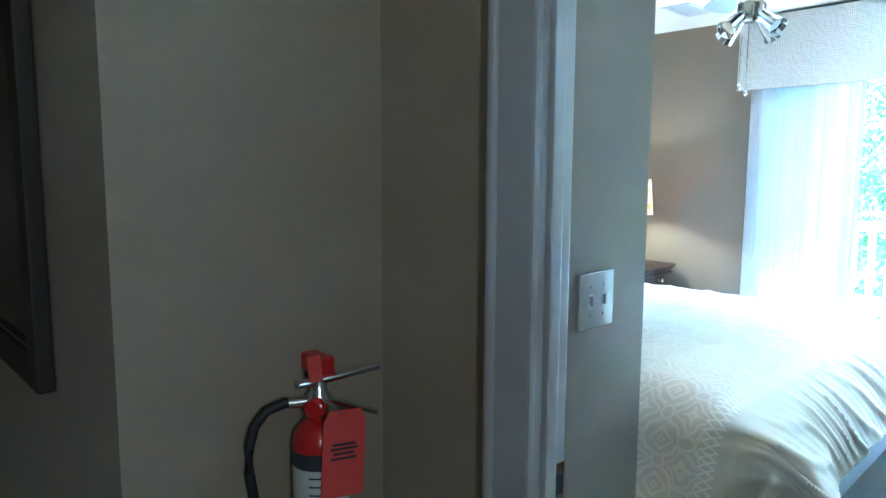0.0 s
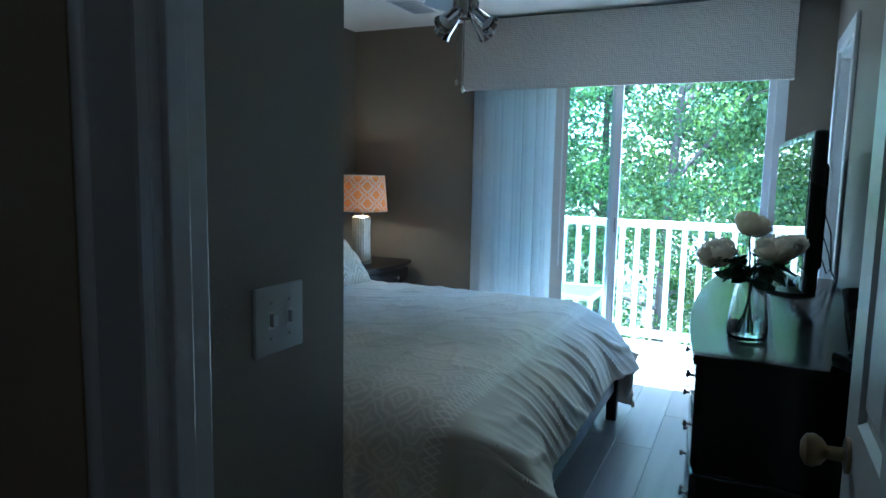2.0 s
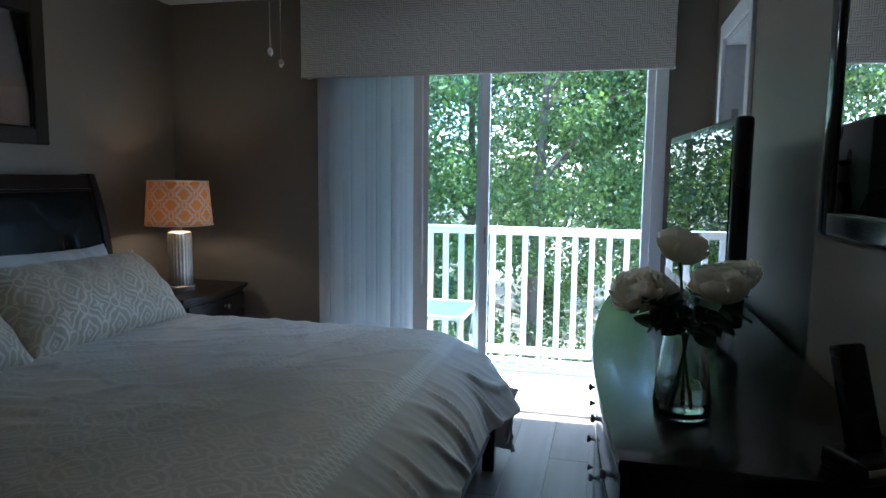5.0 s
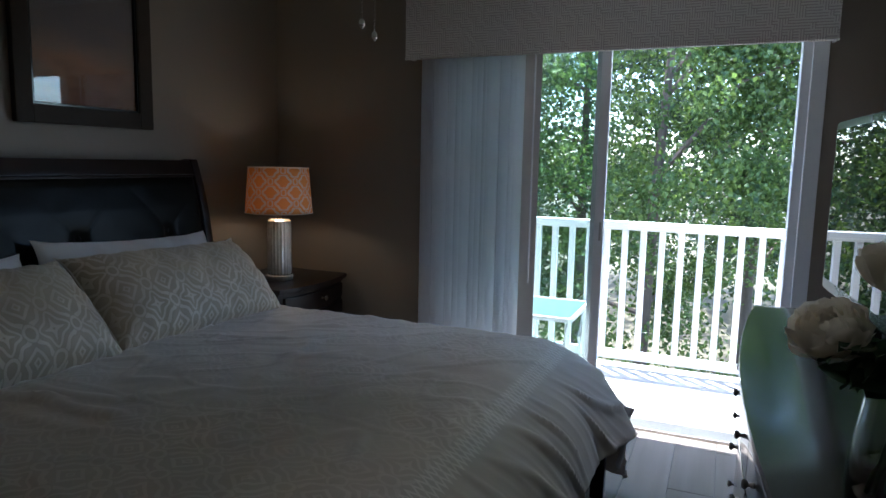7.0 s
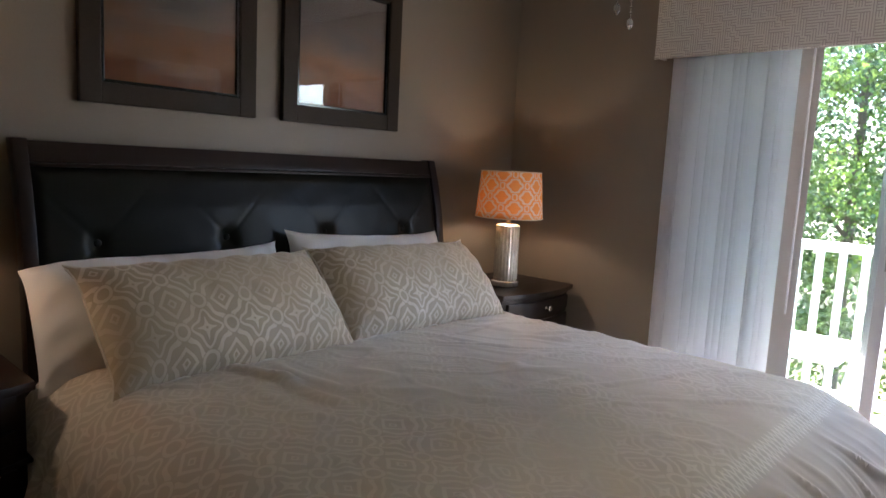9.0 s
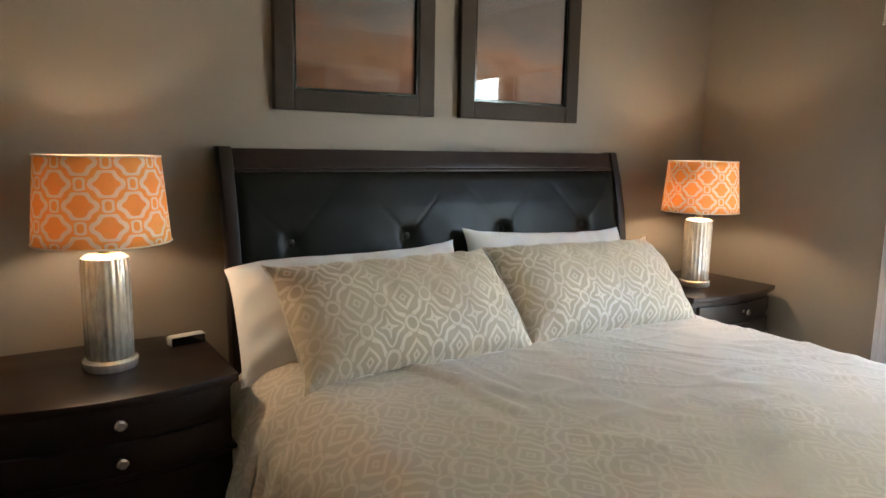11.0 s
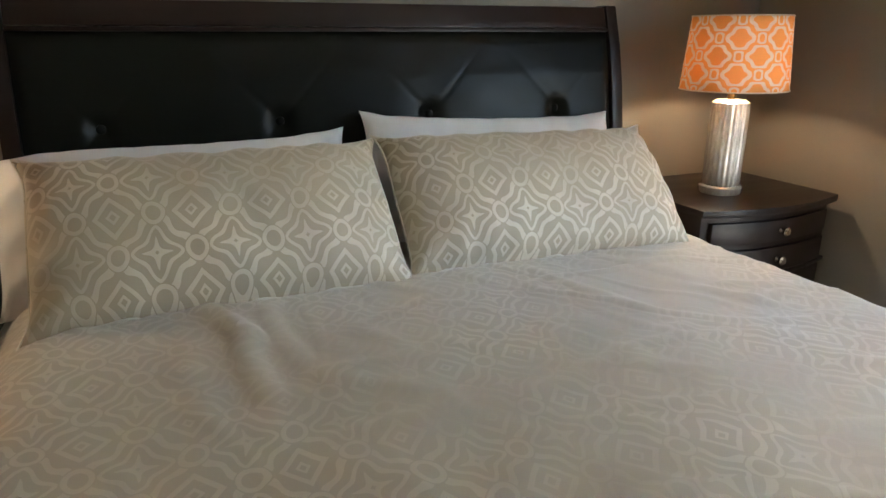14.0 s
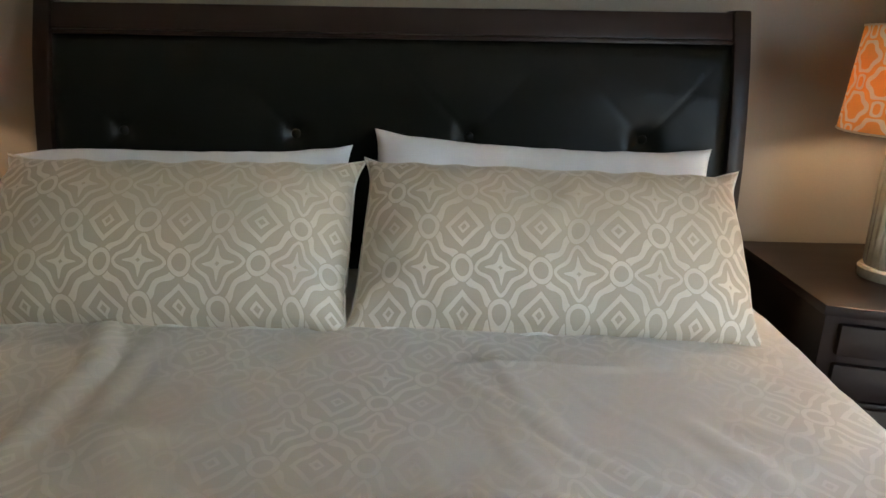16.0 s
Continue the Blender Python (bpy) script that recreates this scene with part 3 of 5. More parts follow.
for k, (y0, y1, x) in enumerate(((-2.06, -1.14, 0.045), (-2.03, -1.14, 0.085))):
    pan = thing("sash", pose(0, 0, 0), "white sliding sash slid behind the fixed one", "")
    pan.parent = slider
    for nm, a, b in (("stile", (x, y0, 0.02), (x + 0.03, y0 + 0.05, 2.03)), ("stile", (x, y1 - 0.05, 0.02), (x + 0.03, y1, 2.03)), ("rail", (x, y0 + 0.05, 0.02), (x + 0.03, y1 - 0.05, 0.10)), ("rail", (x, y0 + 0.05, 1.985), (x + 0.03, y1 - 0.05, 2.03))):
        part(nm, B(a, b, 0.003), VINYL, pan)
    pane = part("pane", B((x + 0.012, y0 + 0.05, 0.10), (x + 0.018, y1 - 0.05, 1.985)), PANE, pan, "clear glass")
    pane.visible_shadow = False
part("latch", B((0.034, -2.05, 0.99), (0.046, -2.038, 1.09), 0.003), STEEL, slider, "grey pull latch")

# balcony
DECK = -0.12
deck = thing("balcony_deck", pose(0, 0, 0), "pale sunlit balcony deck boards", "deck", kind="structure")
part("joists", B((0.15, -5.0, DECK - 0.2), (1.62, 2.0, DECK - 0.03)), DECKPAINT, deck)
bd = None
for i in range(11):
    m = pose(0.155 + i * 0.135, -5.0, DECK - 0.028)
    if bd is None:
        bd = part("deck_board", B((0, 0, 0), (0.130, 7.0, 0.028), 0.003, 1), DECKPAINT, deck, at=m)
    else:
        share("deck_board", bd, deck, m)
wall("wall_outside", [((0.15, -5.0, -3.2), (0.17, -2.98, 3.2)), ((0.15, -1.10, -3.2), (0.17, 2.0, 3.2)), ((0.15, -2.98, 2.05), (0.17, -1.10, 3.2)), ((0.15, -2.98, -3.2), (0.17, -1.10, -0.35))], STUCCO, "pale stucco outside wall")
solid("eave", B((0.17, -5.0, 2.5), (0.52, 2.0, 2.68), 0.01), RAILPAINT, "white boarded eave over the balcony", "eave", "structure")
rail = thing("balcony_railing", pose(1.5, 0, DECK + 0.02), "white painted wooden balcony railing", "railing", kind="structure")
part("top_rail", B((-0.045, -4.9, 1.045), (0.045, 1.9, 1.085), 0.006), RAILPAINT, rail)
part("under_rail", B((-0.02, -4.9, 1.022), (0.02, 1.9, 1.044), 0.004), RAILPAINT, rail)
part("bottom_rail", B((-0.022, -4.9, 0.045), (0.022, 1.9, 0.111), 0.004), RAILPAINT, rail)
for y in (-4.8, -0.55, 1.85):
    part("post", B((-0.045, y - 0.045, 0.0), (0.045, y + 0.045, 1.044), 0.004), RAILPAINT, rail)
bal = None
for i in range(50):
    m = pose(0, -4.732 + i * 0.131, 0.11)
    if bal is None:
        bal = part("baluster", B((-0.021, -0.021, 0), (0.021, 0.021, 0.912), 0.003, 1), RAILPAINT, rail, at=m)
    else:
        share("baluster", bal, rail, m)

# ---- outdoors ----
solid("ground", B((-400, -400, -3.5), (400, 400, -3.2)), SOIL, "brown leaf-strewn ground below the balcony", "ground", "structure")


def leaf_cloud(rng, centers, spread, count, size):
    """Bent four-cornered leaves scattered round the clump centres."""
    n = len(centers) * count
    c = np.repeat(np.array(centers), count, axis=0) + rng.normal(0, 1, (n, 3)) * np.array(spread)
    d = rng.normal(0, 1, (n, 3))
    d[:, 2] -= 0.6
    d /= np.linalg.norm(d, axis=1)[:, None]
    s = np.cross(d, rng.normal(0, 1, (n, 3)))
    s /= np.linalg.norm(s, axis=1)[:, None]
    up = np.cross(d, s)
    L_ = size * rng.uniform(0.6, 1.25, (n, 1))
    W_ = L_ * rng.uniform(0.32, 0.5, (n, 1))
    v = np.stack([c, c + d * L_ * 0.45 + s * W_ + up * W_ * 0.3, c + d * L_, c + d * L_ * 0.45 - s * W_ + up * W_ * 0.3], axis=1).reshape(-1, 3)
    f = np.arange(n * 4).reshape(-1, 4)
    me = bpy.data.meshes.new("crown")
    me.from_pydata(v.tolist(), [], f.tolist())
    return me


def tree(x, y, height, spread, seed, leaf, clumps, per, size, label, low=0.15):
    rng = np.random.default_rng(seed)
    e = thing("tree", pose(x, y, -3.2), label, "tree", "trees beyond the balcony")
    lean = rng.normal(0, 0.05, 2)
    pts = [(lean[0] * k * k * 3, lean[1] * k * k * 3, height * 0.8 * k) for k in (0, 0.2, 0.45, 0.7, 1.0)]
    part("trunk", tube(bmesh.new(), pts, 0.085 * height / 8, 10, 0.03), BARK, e, smooth=True)
    centers = []
    for i in range(14):
        a, k = rng.uniform(0, 2 * math.pi), rng.uniform(0.2, 0.95)
        r = spread * (0.5 + 0.5 * math.sin(math.pi * min(1, k * 1.05))) * rng.uniform(0.6, 1.0)
        z0 = height * 0.8 * k
        tip = (math.cos(a) * r, math.sin(a) * r, z0 + rng.uniform(0.2, 0.16 * height))
        mid = (tip[0] * 0.5, tip[1] * 0.5, z0 + (tip[2] - z0) * 0.75)
        part("limb", tube(bmesh.new(), [(lean[0] * k * k * 3, lean[1] * k * k * 3, z0), mid, tip], 0.045, 6, 0.008), BARK, e, smooth=True)
        for _ in range(max(1, clumps // 28)):
            w = rng.uniform(0.4, 1.0)
            centers.append(tuple(np.array(tip) * w + np.array([0, 0, z0 * (1 - w)]) + rng.normal(0, 0.2, 3)))
    while len(centers) < clumps:
        p = rng.uniform(-1, 1, 3)
        if 0.25 < np.linalg.norm(p) < 1:
            centers.append((p[0] * spread, p[1] * spread, height * (low + (1 - low) * (p[2] + 1) / 2)))
    me = leaf_cloud(rng, centers, (0.20, 0.20, 0.15), per, size)
    me.materials.append(leaf)
    crown = new("crown", me)
    crown.parent = e
    return e


tree(6.6, -1.6, 11.5, 2.5, 3, LEAFA, 470, 120, 0.074, "leafy green maple tree in sunlight")
tree(6.9, 1.9, 10.5, 2.1, 5, LEAFB, 450, 120, 0.056, "dark green fine-leaved tree")
tree(8.6, -4.8, 12.0, 2.7, 7, LEAFA, 330, 90, 0.082, "leafy green maple tree in sunlight")
tree(10.8, 0.2, 13.0, 3.0, 9, LEAFB, 380, 85, 0.09, "dark green fine-leaved tree")
tree(10.8, 5.2, 12.5, 2.9, 11, LEAFA, 300, 70, 0.10, "leafy green tree standing further back")
tree(12.6, -3.2, 13.5, 3.2, 13, LEAFB, 360, 80, 0.105, "dark green tree standing further back")
tree(7.4, 5.8, 11.5, 2.5, 15, LEAFA, 300, 70, 0.09, "leafy green maple tree in sunlight")


def wood_far():
    rng = np.random.default_rng(21)
    cs = [(rng.uniform(17, 26), rng.uniform(-16, 26), rng.uniform(-3.2, 8.5) + rng.uniform(0, 1.5)) for _ in range(960)]
    me = leaf_cloud(rng, cs, (0.6, 0.7, 0.5), 60, 0.22)
    me.materials.append(LEAFB)
    return tagged(new("far_woods", me), "dense green woods in the distance", "woods", kind="stuff")


wood_far()


def undergrowth():
    rng = np.random.default_rng(23)
    cs = [(rng.uniform(4.8, 12), rng.uniform(-7, 9), -3.2 + abs(rng.normal(0, 0.55))) for _ in range(260)]
    me = leaf_cloud(rng, cs, (0.3, 0.3, 0.2), 45, 0.13)
    me.materials.append(LEAFA)
    return tagged(new("undergrowth", me), "green undergrowth below the trees", "shrubs", kind="stuff")


undergrowth()


# ---- bed ----
BX = -1.784
bed = thing("bed", pose(BX, 0, 0), "dark wooden king bed with a tufted black leather headboard", "bed")


def head_y(z):
    """Front face of the sleigh headboard: it leans back towards the wall at the top."""
    pts = [(0.0, -0.19), (0.6, -0.20), (0.95, -0.185), (1.15, -0.155), (1.30, -0.115), (1.385, -0.085)]
    for (z0, y0), (z1, y1) in zip(pts, pts[1:]):
        if z <= z1:
            return y0 + (y1 - y0) * (z - z0) / (z1 - z0)
    return pts[-1][1]


def bent_bar(x0, x1, z0, z1, front, depth, steps=10):
    """A bar that follows the headboard's bend."""
    t = bmesh.new()
    rows = []
    for i in range(steps + 1):
        z = z0 + (z1 - z0) * i / steps
        y = head_y(z) - front
        rows.append([t.verts.new(p) for p in ((x0, y, z), (x1, y, z), (x1, y + depth, z), (x0, y + depth, z))])
    for p, q in zip(rows, rows[1:]):
        for i in range(4):
            t.faces.new((p[i], p[(i + 1) % 4], q[(i + 1) % 4], q[i]))
    t.faces.new(rows[0][::-1])
    t.faces.new(rows[-1])
    bmesh.ops.recalc_face_normals(t, faces=t.faces[:])
    bmesh.ops.bevel(t, geom=[e for e in t.edges if len(e.link_faces) == 2 and e.calc_face_angle(0) > 0.9], offset=0.006, segments=2, profile=0.6, affect='EDGES')
    return t


HW = 0.978
for sx in (-1, 1):
    part("head_post", bent_bar(sx * HW - (0.046 if sx > 0 else 0), sx * HW + (0 if sx > 0 else 0.046), 0, 1.376, 0.008, 0.062), ESPRESSO, bed, "dark bent side post", smooth=True)
part("top_rail", bent_bar(-HW + 0.046, HW - 0.046, 1.300, 1.370, 0.0, 0.055, 3), ESPRESSO, bed, "dark wooden top rail", smooth=True)
part("cap_moulding", bent_bar(-HW + 0.046, HW - 0.046, 1.286, 1.299, 0.004, 0.05, 2), ESPRESSO, bed, smooth=True)
part("back_board", bent_bar(-HW + 0.046, HW - 0.046, 0.25, 1.296, -0.030, 0.02), ESPRESSO, bed)
TUFTS = [-0.743, -0.260, 0.222, 0.703]
TZ = 1.03


def leather(s, t):
    x, z = -HW + 0.046 + s * (2 * HW - 0.092), 0.5 + t * (1.285 - 0.5)
    edge = min(1.0, min(s, 1 - s) * 50, (1 - t) * 22)
    puff = 0.014 * (1 - (1 - max(0.0, edge)) ** 2)
    dip = 0.0
    for x0 in TUFTS:
        d2 = (x - x0) ** 2 + (z - TZ) ** 2
        dip += 0.024 * math.exp(-d2 / 0.0010) + 0.003 * math.exp(-d2 / 0.010)
        for sx in (-1, 1):
            for sz in (-1, 1):
                u, v = (x - x0) * sx, (z - TZ) * sz
                if u >= 0 and v >= 0:
                    dist = abs(u * 0.26 - v * 0.2455) / math.hypot(0.26, 0.2455)
                    along = math.hypot(u, v)
                    dip += 0.005 * math.exp(-(dist / 0.004) ** 2) * max(0.0, 1 - along / 0.40)
    dip = min(dip, 0.045)
    wr = 0.0018 * noise.noise(Vector((x * 9, z * 14, 0)))
    return (x, head_y(z) - puff + dip * 0.9 + wr + 0.012, z)


part("leather_panel", grid(bmesh.new(), 220, 84, leather), LEATHER, bed, "tufted black leather padding", smooth=True)
for x0 in TUFTS:
    b = bmesh.new()
    bmesh.ops.create_uvsphere(b, u_segments=14, v_segments=8, radius=0.014, matrix=Matrix.Translation((x0, head_y(TZ) + 0.022, TZ)) @ Matrix.Diagonal((1, 0.55, 1, 1)))
    part("button", b, LEATHER, bed, smooth=True)
for sx in (-1, 1):
    part("side_rail", B((sx * 0.945 - 0.014, -2.215, 0.17), (sx * 0.945 + 0.014, -0.16, 0.34), 0.005), ESPRESSO, bed)
part("foot_rail", B((-0.97, -2.245, 0.17), (0.97, -2.215, 0.34), 0.005), ESPRESSO, bed)
for sx in (-1, 1):
    part("leg", B((sx * 0.975 - 0.025, -2.262, 0), (sx * 0.975 + 0.025, -2.205, 0.345), 0.006), ESPRESSO, bed, "square dark wooden leg")
solid("box_spring", B((BX - 0.94, -2.10, 0.20), (BX + 0.94, -0.21, 0.40), 0.03, 3), SKIRT, "grey box spring inside the bed frame", "box spring")
solid("mattress", B((BX - 0.90, -2.02, 0.402), (BX + 0.90, -0.22, 0.62), 0.07, 4), LINEN, "white mattress under the duvet", "mattress", smooth=True)

# duvet: a sheet that lies on the mattress and drapes over three sides
DW, DL, TOP = 0.985, 2.16, 0.66


def fold(s, half, r):
    """Distance s from the middle over an edge of radius r: (place, drop)."""
    a = abs(s)
    flat = half - r
    if a <= flat:
        return s, 0.0
    arc = (a - flat) / r
    if arc <= math.pi / 2:
        return math.copysign(flat + r * math.sin(arc), s), r * (1 - math.cos(arc))
    return math.copysign(half, s), r + (a - flat - r * math.pi / 2)


def crease(u, v, u0, v0, u1, v1, wide):
    """A soft ridge along a line on the cloth, fading at both ends."""
    du, dv_ = u1 - u0, v1 - v0
    long = math.hypot(du, dv_)
    k = ((u - u0) * du + (v - v0) * dv_) / long
    over = max(0.0, -k, k - long)
    side = ((u - u0) * dv_ - (v - v0) * du) / long
    side += 0.007 * math.sin(k * 17)
    return math.exp(-(side / wide) ** 2 - (over / 0.05) ** 2)


CREASES = [(0.75, (-0.545, 0.40, -0.488, 0.60, 0.022)), (0.7, (-0.488, 0.60, -0.490, 0.85, 0.023)), (0.45, (-0.425, 0.48, -0.41, 0.74, 0.022)), (0.3, (-0.60, 0.62, -0.59, 0.90, 0.026)),
           (0.45, (0.60, 0.775, 0.655, 0.850, 0.018)), (0.35, (0.695, 0.755, 0.770, 0.785, 0.018)), (0.3, (0.66, 0.840, 0.740, 0.830, 0.018)),
           (0.3, (0.26, 0.50, 0.345, 0.78, 0.020)), (0.3, (-0.05, 1.02, 0.35, 0.92, 0.028)), (0.25, (-0.75, 1.10, -0.35, 1.25, 0.03)), (0.25, (0.45, 1.25, 0.80, 1.10, 0.03))]


def duvet(s, t):
    u = (s - 0.5) * 2 * (DW + 0.56)
    v = t * (DL - 0.06)
    px, dx = fold(u, DW, 0.14)
    py, dy = fold(v, DL - 0.27, 0.25)
    # the corner at the foot is rounded in plan
    qx, qy = max(0.0, abs(px) - (DW - 0.20)), max(0.0, py - (DL - 0.27 - 0.20))
    q = math.hypot(qx, qy)
    if q > 0.20 and qx > 0 and qy > 0:
        k = 0.20 / q
        px, py = math.copysign(DW - 0.20 + qx * k, px), DL - 0.47 + qy * k
    drop = min((dx ** 2.6 + dy ** 2.6) ** (1 / 2.6), 0.60)
    n = noise.noise(Vector((u * 2.2, v * 2.2, 3)))
    n2 = noise.noise(Vector((u * 6 + v * 3, v * 5, 8)))
    n3 = noise.noise(Vector((u * 15 - v * 4, v * 11, 2)))
    z = TOP - drop + 0.010 * n + 0.005 * n2 + 0.0022 * n3
    out, ox = min(1.0, max(0.0, v - 1.78) / 0.10), min(1.0, dx / 0.12)
    # gathers below the braid, slanting towards the far corner; upright folds on the flanks
    wob = 1.6 * noise.noise(Vector((u * 2.5, v * 2.5, 1)))
    ph = (u - (v - 1.78) * 0.75) * 24 + 3.4 * wob
    ridge = (1 - abs(math.sin(ph))) ** 2.4 - 0.28
    ph2 = (u - (v - 1.78) * 0.5) * 66 + 4 * wob
    ridge2 = (1 - abs(math.sin(ph2))) ** 2 - 0.3
    amp = max(0.0, 0.7 + 0.8 * noise.noise(Vector((u * 3.5, v * 1.5, 5))))
    lift = out * amp * (0.022 * ridge + 0.004 * ridge2)
    bulge = max(0.0, min(1.0, (abs(u) - 0.55) / 0.3))
    py += out * (0.09 + 0.10 * bulge) * dy / 0.3 + lift * 0.6
    z += lift * 0.45
    phx = v * 26 + 3 * noise.noise(Vector((v * 3, u, 7)))
    px += math.copysign(ox * (0.085 * dx / 0.3 + 0.022 * ((1 - abs(math.sin(phx))) ** 2 - 0.3) * min(1, dx / 0.2)), u)
    z += 0.012 * max(0.0, 1 - (u / 1.0) ** 2) * max(0.0, 1 - ((v - 0.8) / 1.0) ** 2)
    cr = sum(h * crease(u, v, *seg) for h, seg in CREASES)
    z += 0.019 * cr
    flat_top = max(0.0, 1 - dx / 0.06) * max(0.0, 1 - dy / 0.06)
    w1 = noise.noise(Vector((u * 1.7 + 0.6 * v, v * 4.5 - u * 1.2, 11)))
    w2 = noise.noise(Vector((u * 5.5 - v * 2.0, v * 2.4 + u, 17)))
    z += flat_top * (0.006 * max(0.0, 1 - abs(w1) / 0.10) ** 1.5 + 0.003 * max(0.0, 1 - abs(w2) / 0.09))
    return (px, -0.30 - py, max(z, 0.06 + 0.03 * n))


dv = grid(bmesh.new(), 330, 270, duvet, lambda s, t: ((s - 0.5) * 2 * (DW + 0.56), t * (DL - 0.06)))
dv_ob = solid("duvet", dv, DUVET, "rumpled taupe patterned duvet spread over the bed", "duvet", smooth=True, m=pose(BX, 0, 0))
sol = dv_ob.modifiers.new("thickness", 'SOLIDIFY')
sol.thickness, sol.offset = 0.02, -1.0

def flap(s, t):
    """The cloth corner that hangs below the hem by the leg."""
    u = s * 2 - 1
    w = 0.075 * (1 - 0.45 * t) * (1 - 0.12 * math.sin(t * 7))
    return (1.045 + 0.03 * math.sin(3 * u + t * 2) + 0.02 * t, -2.285 + u * w + 0.02 * t, 0.40 - 0.27 * t - 0.02 * u * u)


fl = part("corner_flap", grid(bmesh.new(), 10, 12, flap), LINEN, dv_ob, "pale lining corner hanging down", smooth=True)
fs = fl.modifiers.new("thickness", 'SOLIDIFY')
fs.thickness = 0.012


def ear(a, b):
    """1 at the four corners, falling off along the edges."""
    return (a * b) ** 7


def outline(x, z, W, Hh, flange, slump):
    """Place in the cushion's own plane: edges drawn in, corners left standing as ears."""
    a, b = abs(x) / W, abs(z) / Hh
    c = ear(a, b)
    t = (z / Hh + 1) / 2
    px = x * (1 - (flange / W) * (1 - c) * a ** 2 * (0.6 + 0.4 * b ** 2) - 0.020 * (1 - b ** 2) * a ** 3)
    pz = z * (1 - (flange / Hh) * (1 - c) * b ** 2) - 0.016 * (1 - a ** 2) * t ** 2
    low = max(0.0, -x / W)
    return px, pz - slump * low ** 5 * t ** 2


def hem_wave(x, b, t, seed):
    if b < 1:
        return 0.0
    return (0.010 if t < 0.5 else 0.004) * (math.sin(x * 38 + seed) + 0.7 * math.sin(x * 23 + 2 * seed) + 0.5 * math.sin(x * 71 + seed))


def pillow(w, h, th, flange=0.0, seed=0, slump=0.0):
    """A stuffed cushion, upright in the xz plane, with cloth ears at the corners."""
    bm = bmesh.new()
    lay = bm.loops.layers.uv.verify()
    nu, nv = 72, 40
    W, Hh = w / 2 + flange, h / 2 + flange

    def at(s, t, side):
        x, z = (s * 2 - 1) * W, (t * 2 - 1) * Hh
        a, b = abs(x) / W, abs(z) / Hh
        y = th / 2 * max(0.0, (1 - a ** 3.6) * (1 - b ** 2.6)) ** 0.52
        y += (0.0 if s in (0.0, 1.0) or t in (0.0, 1.0) else 0.003) + 0.014 * noise.noise(Vector((x * 4 + seed, z * 5, side * 3))) * (1 - a) * 2 * (1 - b)
        y += 0.004 * noise.noise(Vector((x * 16 + seed, z * 12, 2))) * (1 - a) * 2
        # short creases that run in from the seams and corners
        inner = min(1.0, (1 - a) * 9) * min(1.0, (1 - b) * 7)
        y += 0.006 * inner * b ** 2 * math.sin(x * 46 + 5 * noise.noise(Vector((x * 4, z * 4, seed))))
        y += 0.008 * inner * a ** 4 * math.sin((z + abs(x) * 0.5) * 55 + seed)
        px, pz = outline(x, z, W, Hh, flange, slump)
        return (px, side * y + hem_wave(x, b, t, seed), pz)

    for side in (-1, 1):
        vs = [[bm.verts.new(at(i / nu, j / nv, side)) for j in range(nv + 1)] for i in range(nu + 1)]
        for i in range(nu):
            for j in range(nv):
                q = [(i, j), (i + 1, j), (i + 1, j + 1), (i, j + 1)]
                if side > 0:
                    q = q[::-1]
                f = bm.faces.new([vs[a][b] for a, b in q])
                for lp, (a, b) in zip(f.loops, q):
                    lp[lay].uv = ((a / nu - 0.5) * 2 * W + seed * 0.031, (b / nv - 0.5) * 2 * Hh)
    bmesh.ops.remove_doubles(bm, verts=bm.verts[:], dist=0.0006)
    return bm


def piping(w, h, flange, seed):
    """The thick stitched hem round a sham."""
    W, Hh = w / 2 + flange, h / 2 + flange
    pts = []
    for i in range(241):
        q = i / 240 * 4
        k, f = int(min(q, 3.999)), q - int(min(q, 3.999))
        s, t = ((f, 0.0), (1.0, f), (1 - f, 1.0), (0.0, 1 - f))[k]
        x, z = (s * 2 - 1) * W, (t * 2 - 1) * Hh
        px, pz = outline(x, z, W, Hh, flange, 0.0)
        pts.append((px, hem_wave(x, abs(z) / Hh, t, seed), pz))
    return tube(bmesh.new(), pts, 0.0034, 6)


def lay_pillow(name, bm, material, label, category, group, x, y, z, lean, turn=0.0, roll=0.0):
    ob = solid(name, bm, material, label, category, "", group, True, pose(x, y, z, -lean, 0, turn) @ pose(0, 0, 0, 0, roll, 0))
    return ob


lay_pillow("pillow", pillow(0.90, 0.42, 0.20, 0.012, 4, 0.05), LINEN, "plump white pillow leaning on the headboard", "pillow", "white pillows", -2.335, -0.325, 0.812, 24)
lay_pillow("pillow", pillow(0.88, 0.43, 0.17, 0.012, 9), LINEN, "plump white pillow leaning on the headboard", "pillow", "white pillows", -1.375, -0.312, 0.832, 24, 0.0, 2.5)
sham_a = lay_pillow("sham_pillow", pillow(0.835, 0.425, 0.25, 0.028, 2), SHAM, "taupe trellis-patterned pillow sham on the bed", "pillow", "patterned shams", -2.262, -0.548, 0.830, 46, 1.0)
sham_b = lay_pillow("sham_pillow", pillow(0.865, 0.425, 0.25, 0.028, 6), SHAM, "taupe trellis-patterned pillow sham on the bed", "pillow", "patterned shams", -1.376, -0.548, 0.828, 46, -1.0, 1.5)

part("piping", piping(0.835, 0.425, 0.028, 2), CORD, sham_a, "pale stitched edge", smooth=True)
part("piping", piping(0.865, 0.425, 0.028, 6), CORD, sham_b, "pale stitched edge", smooth=True)


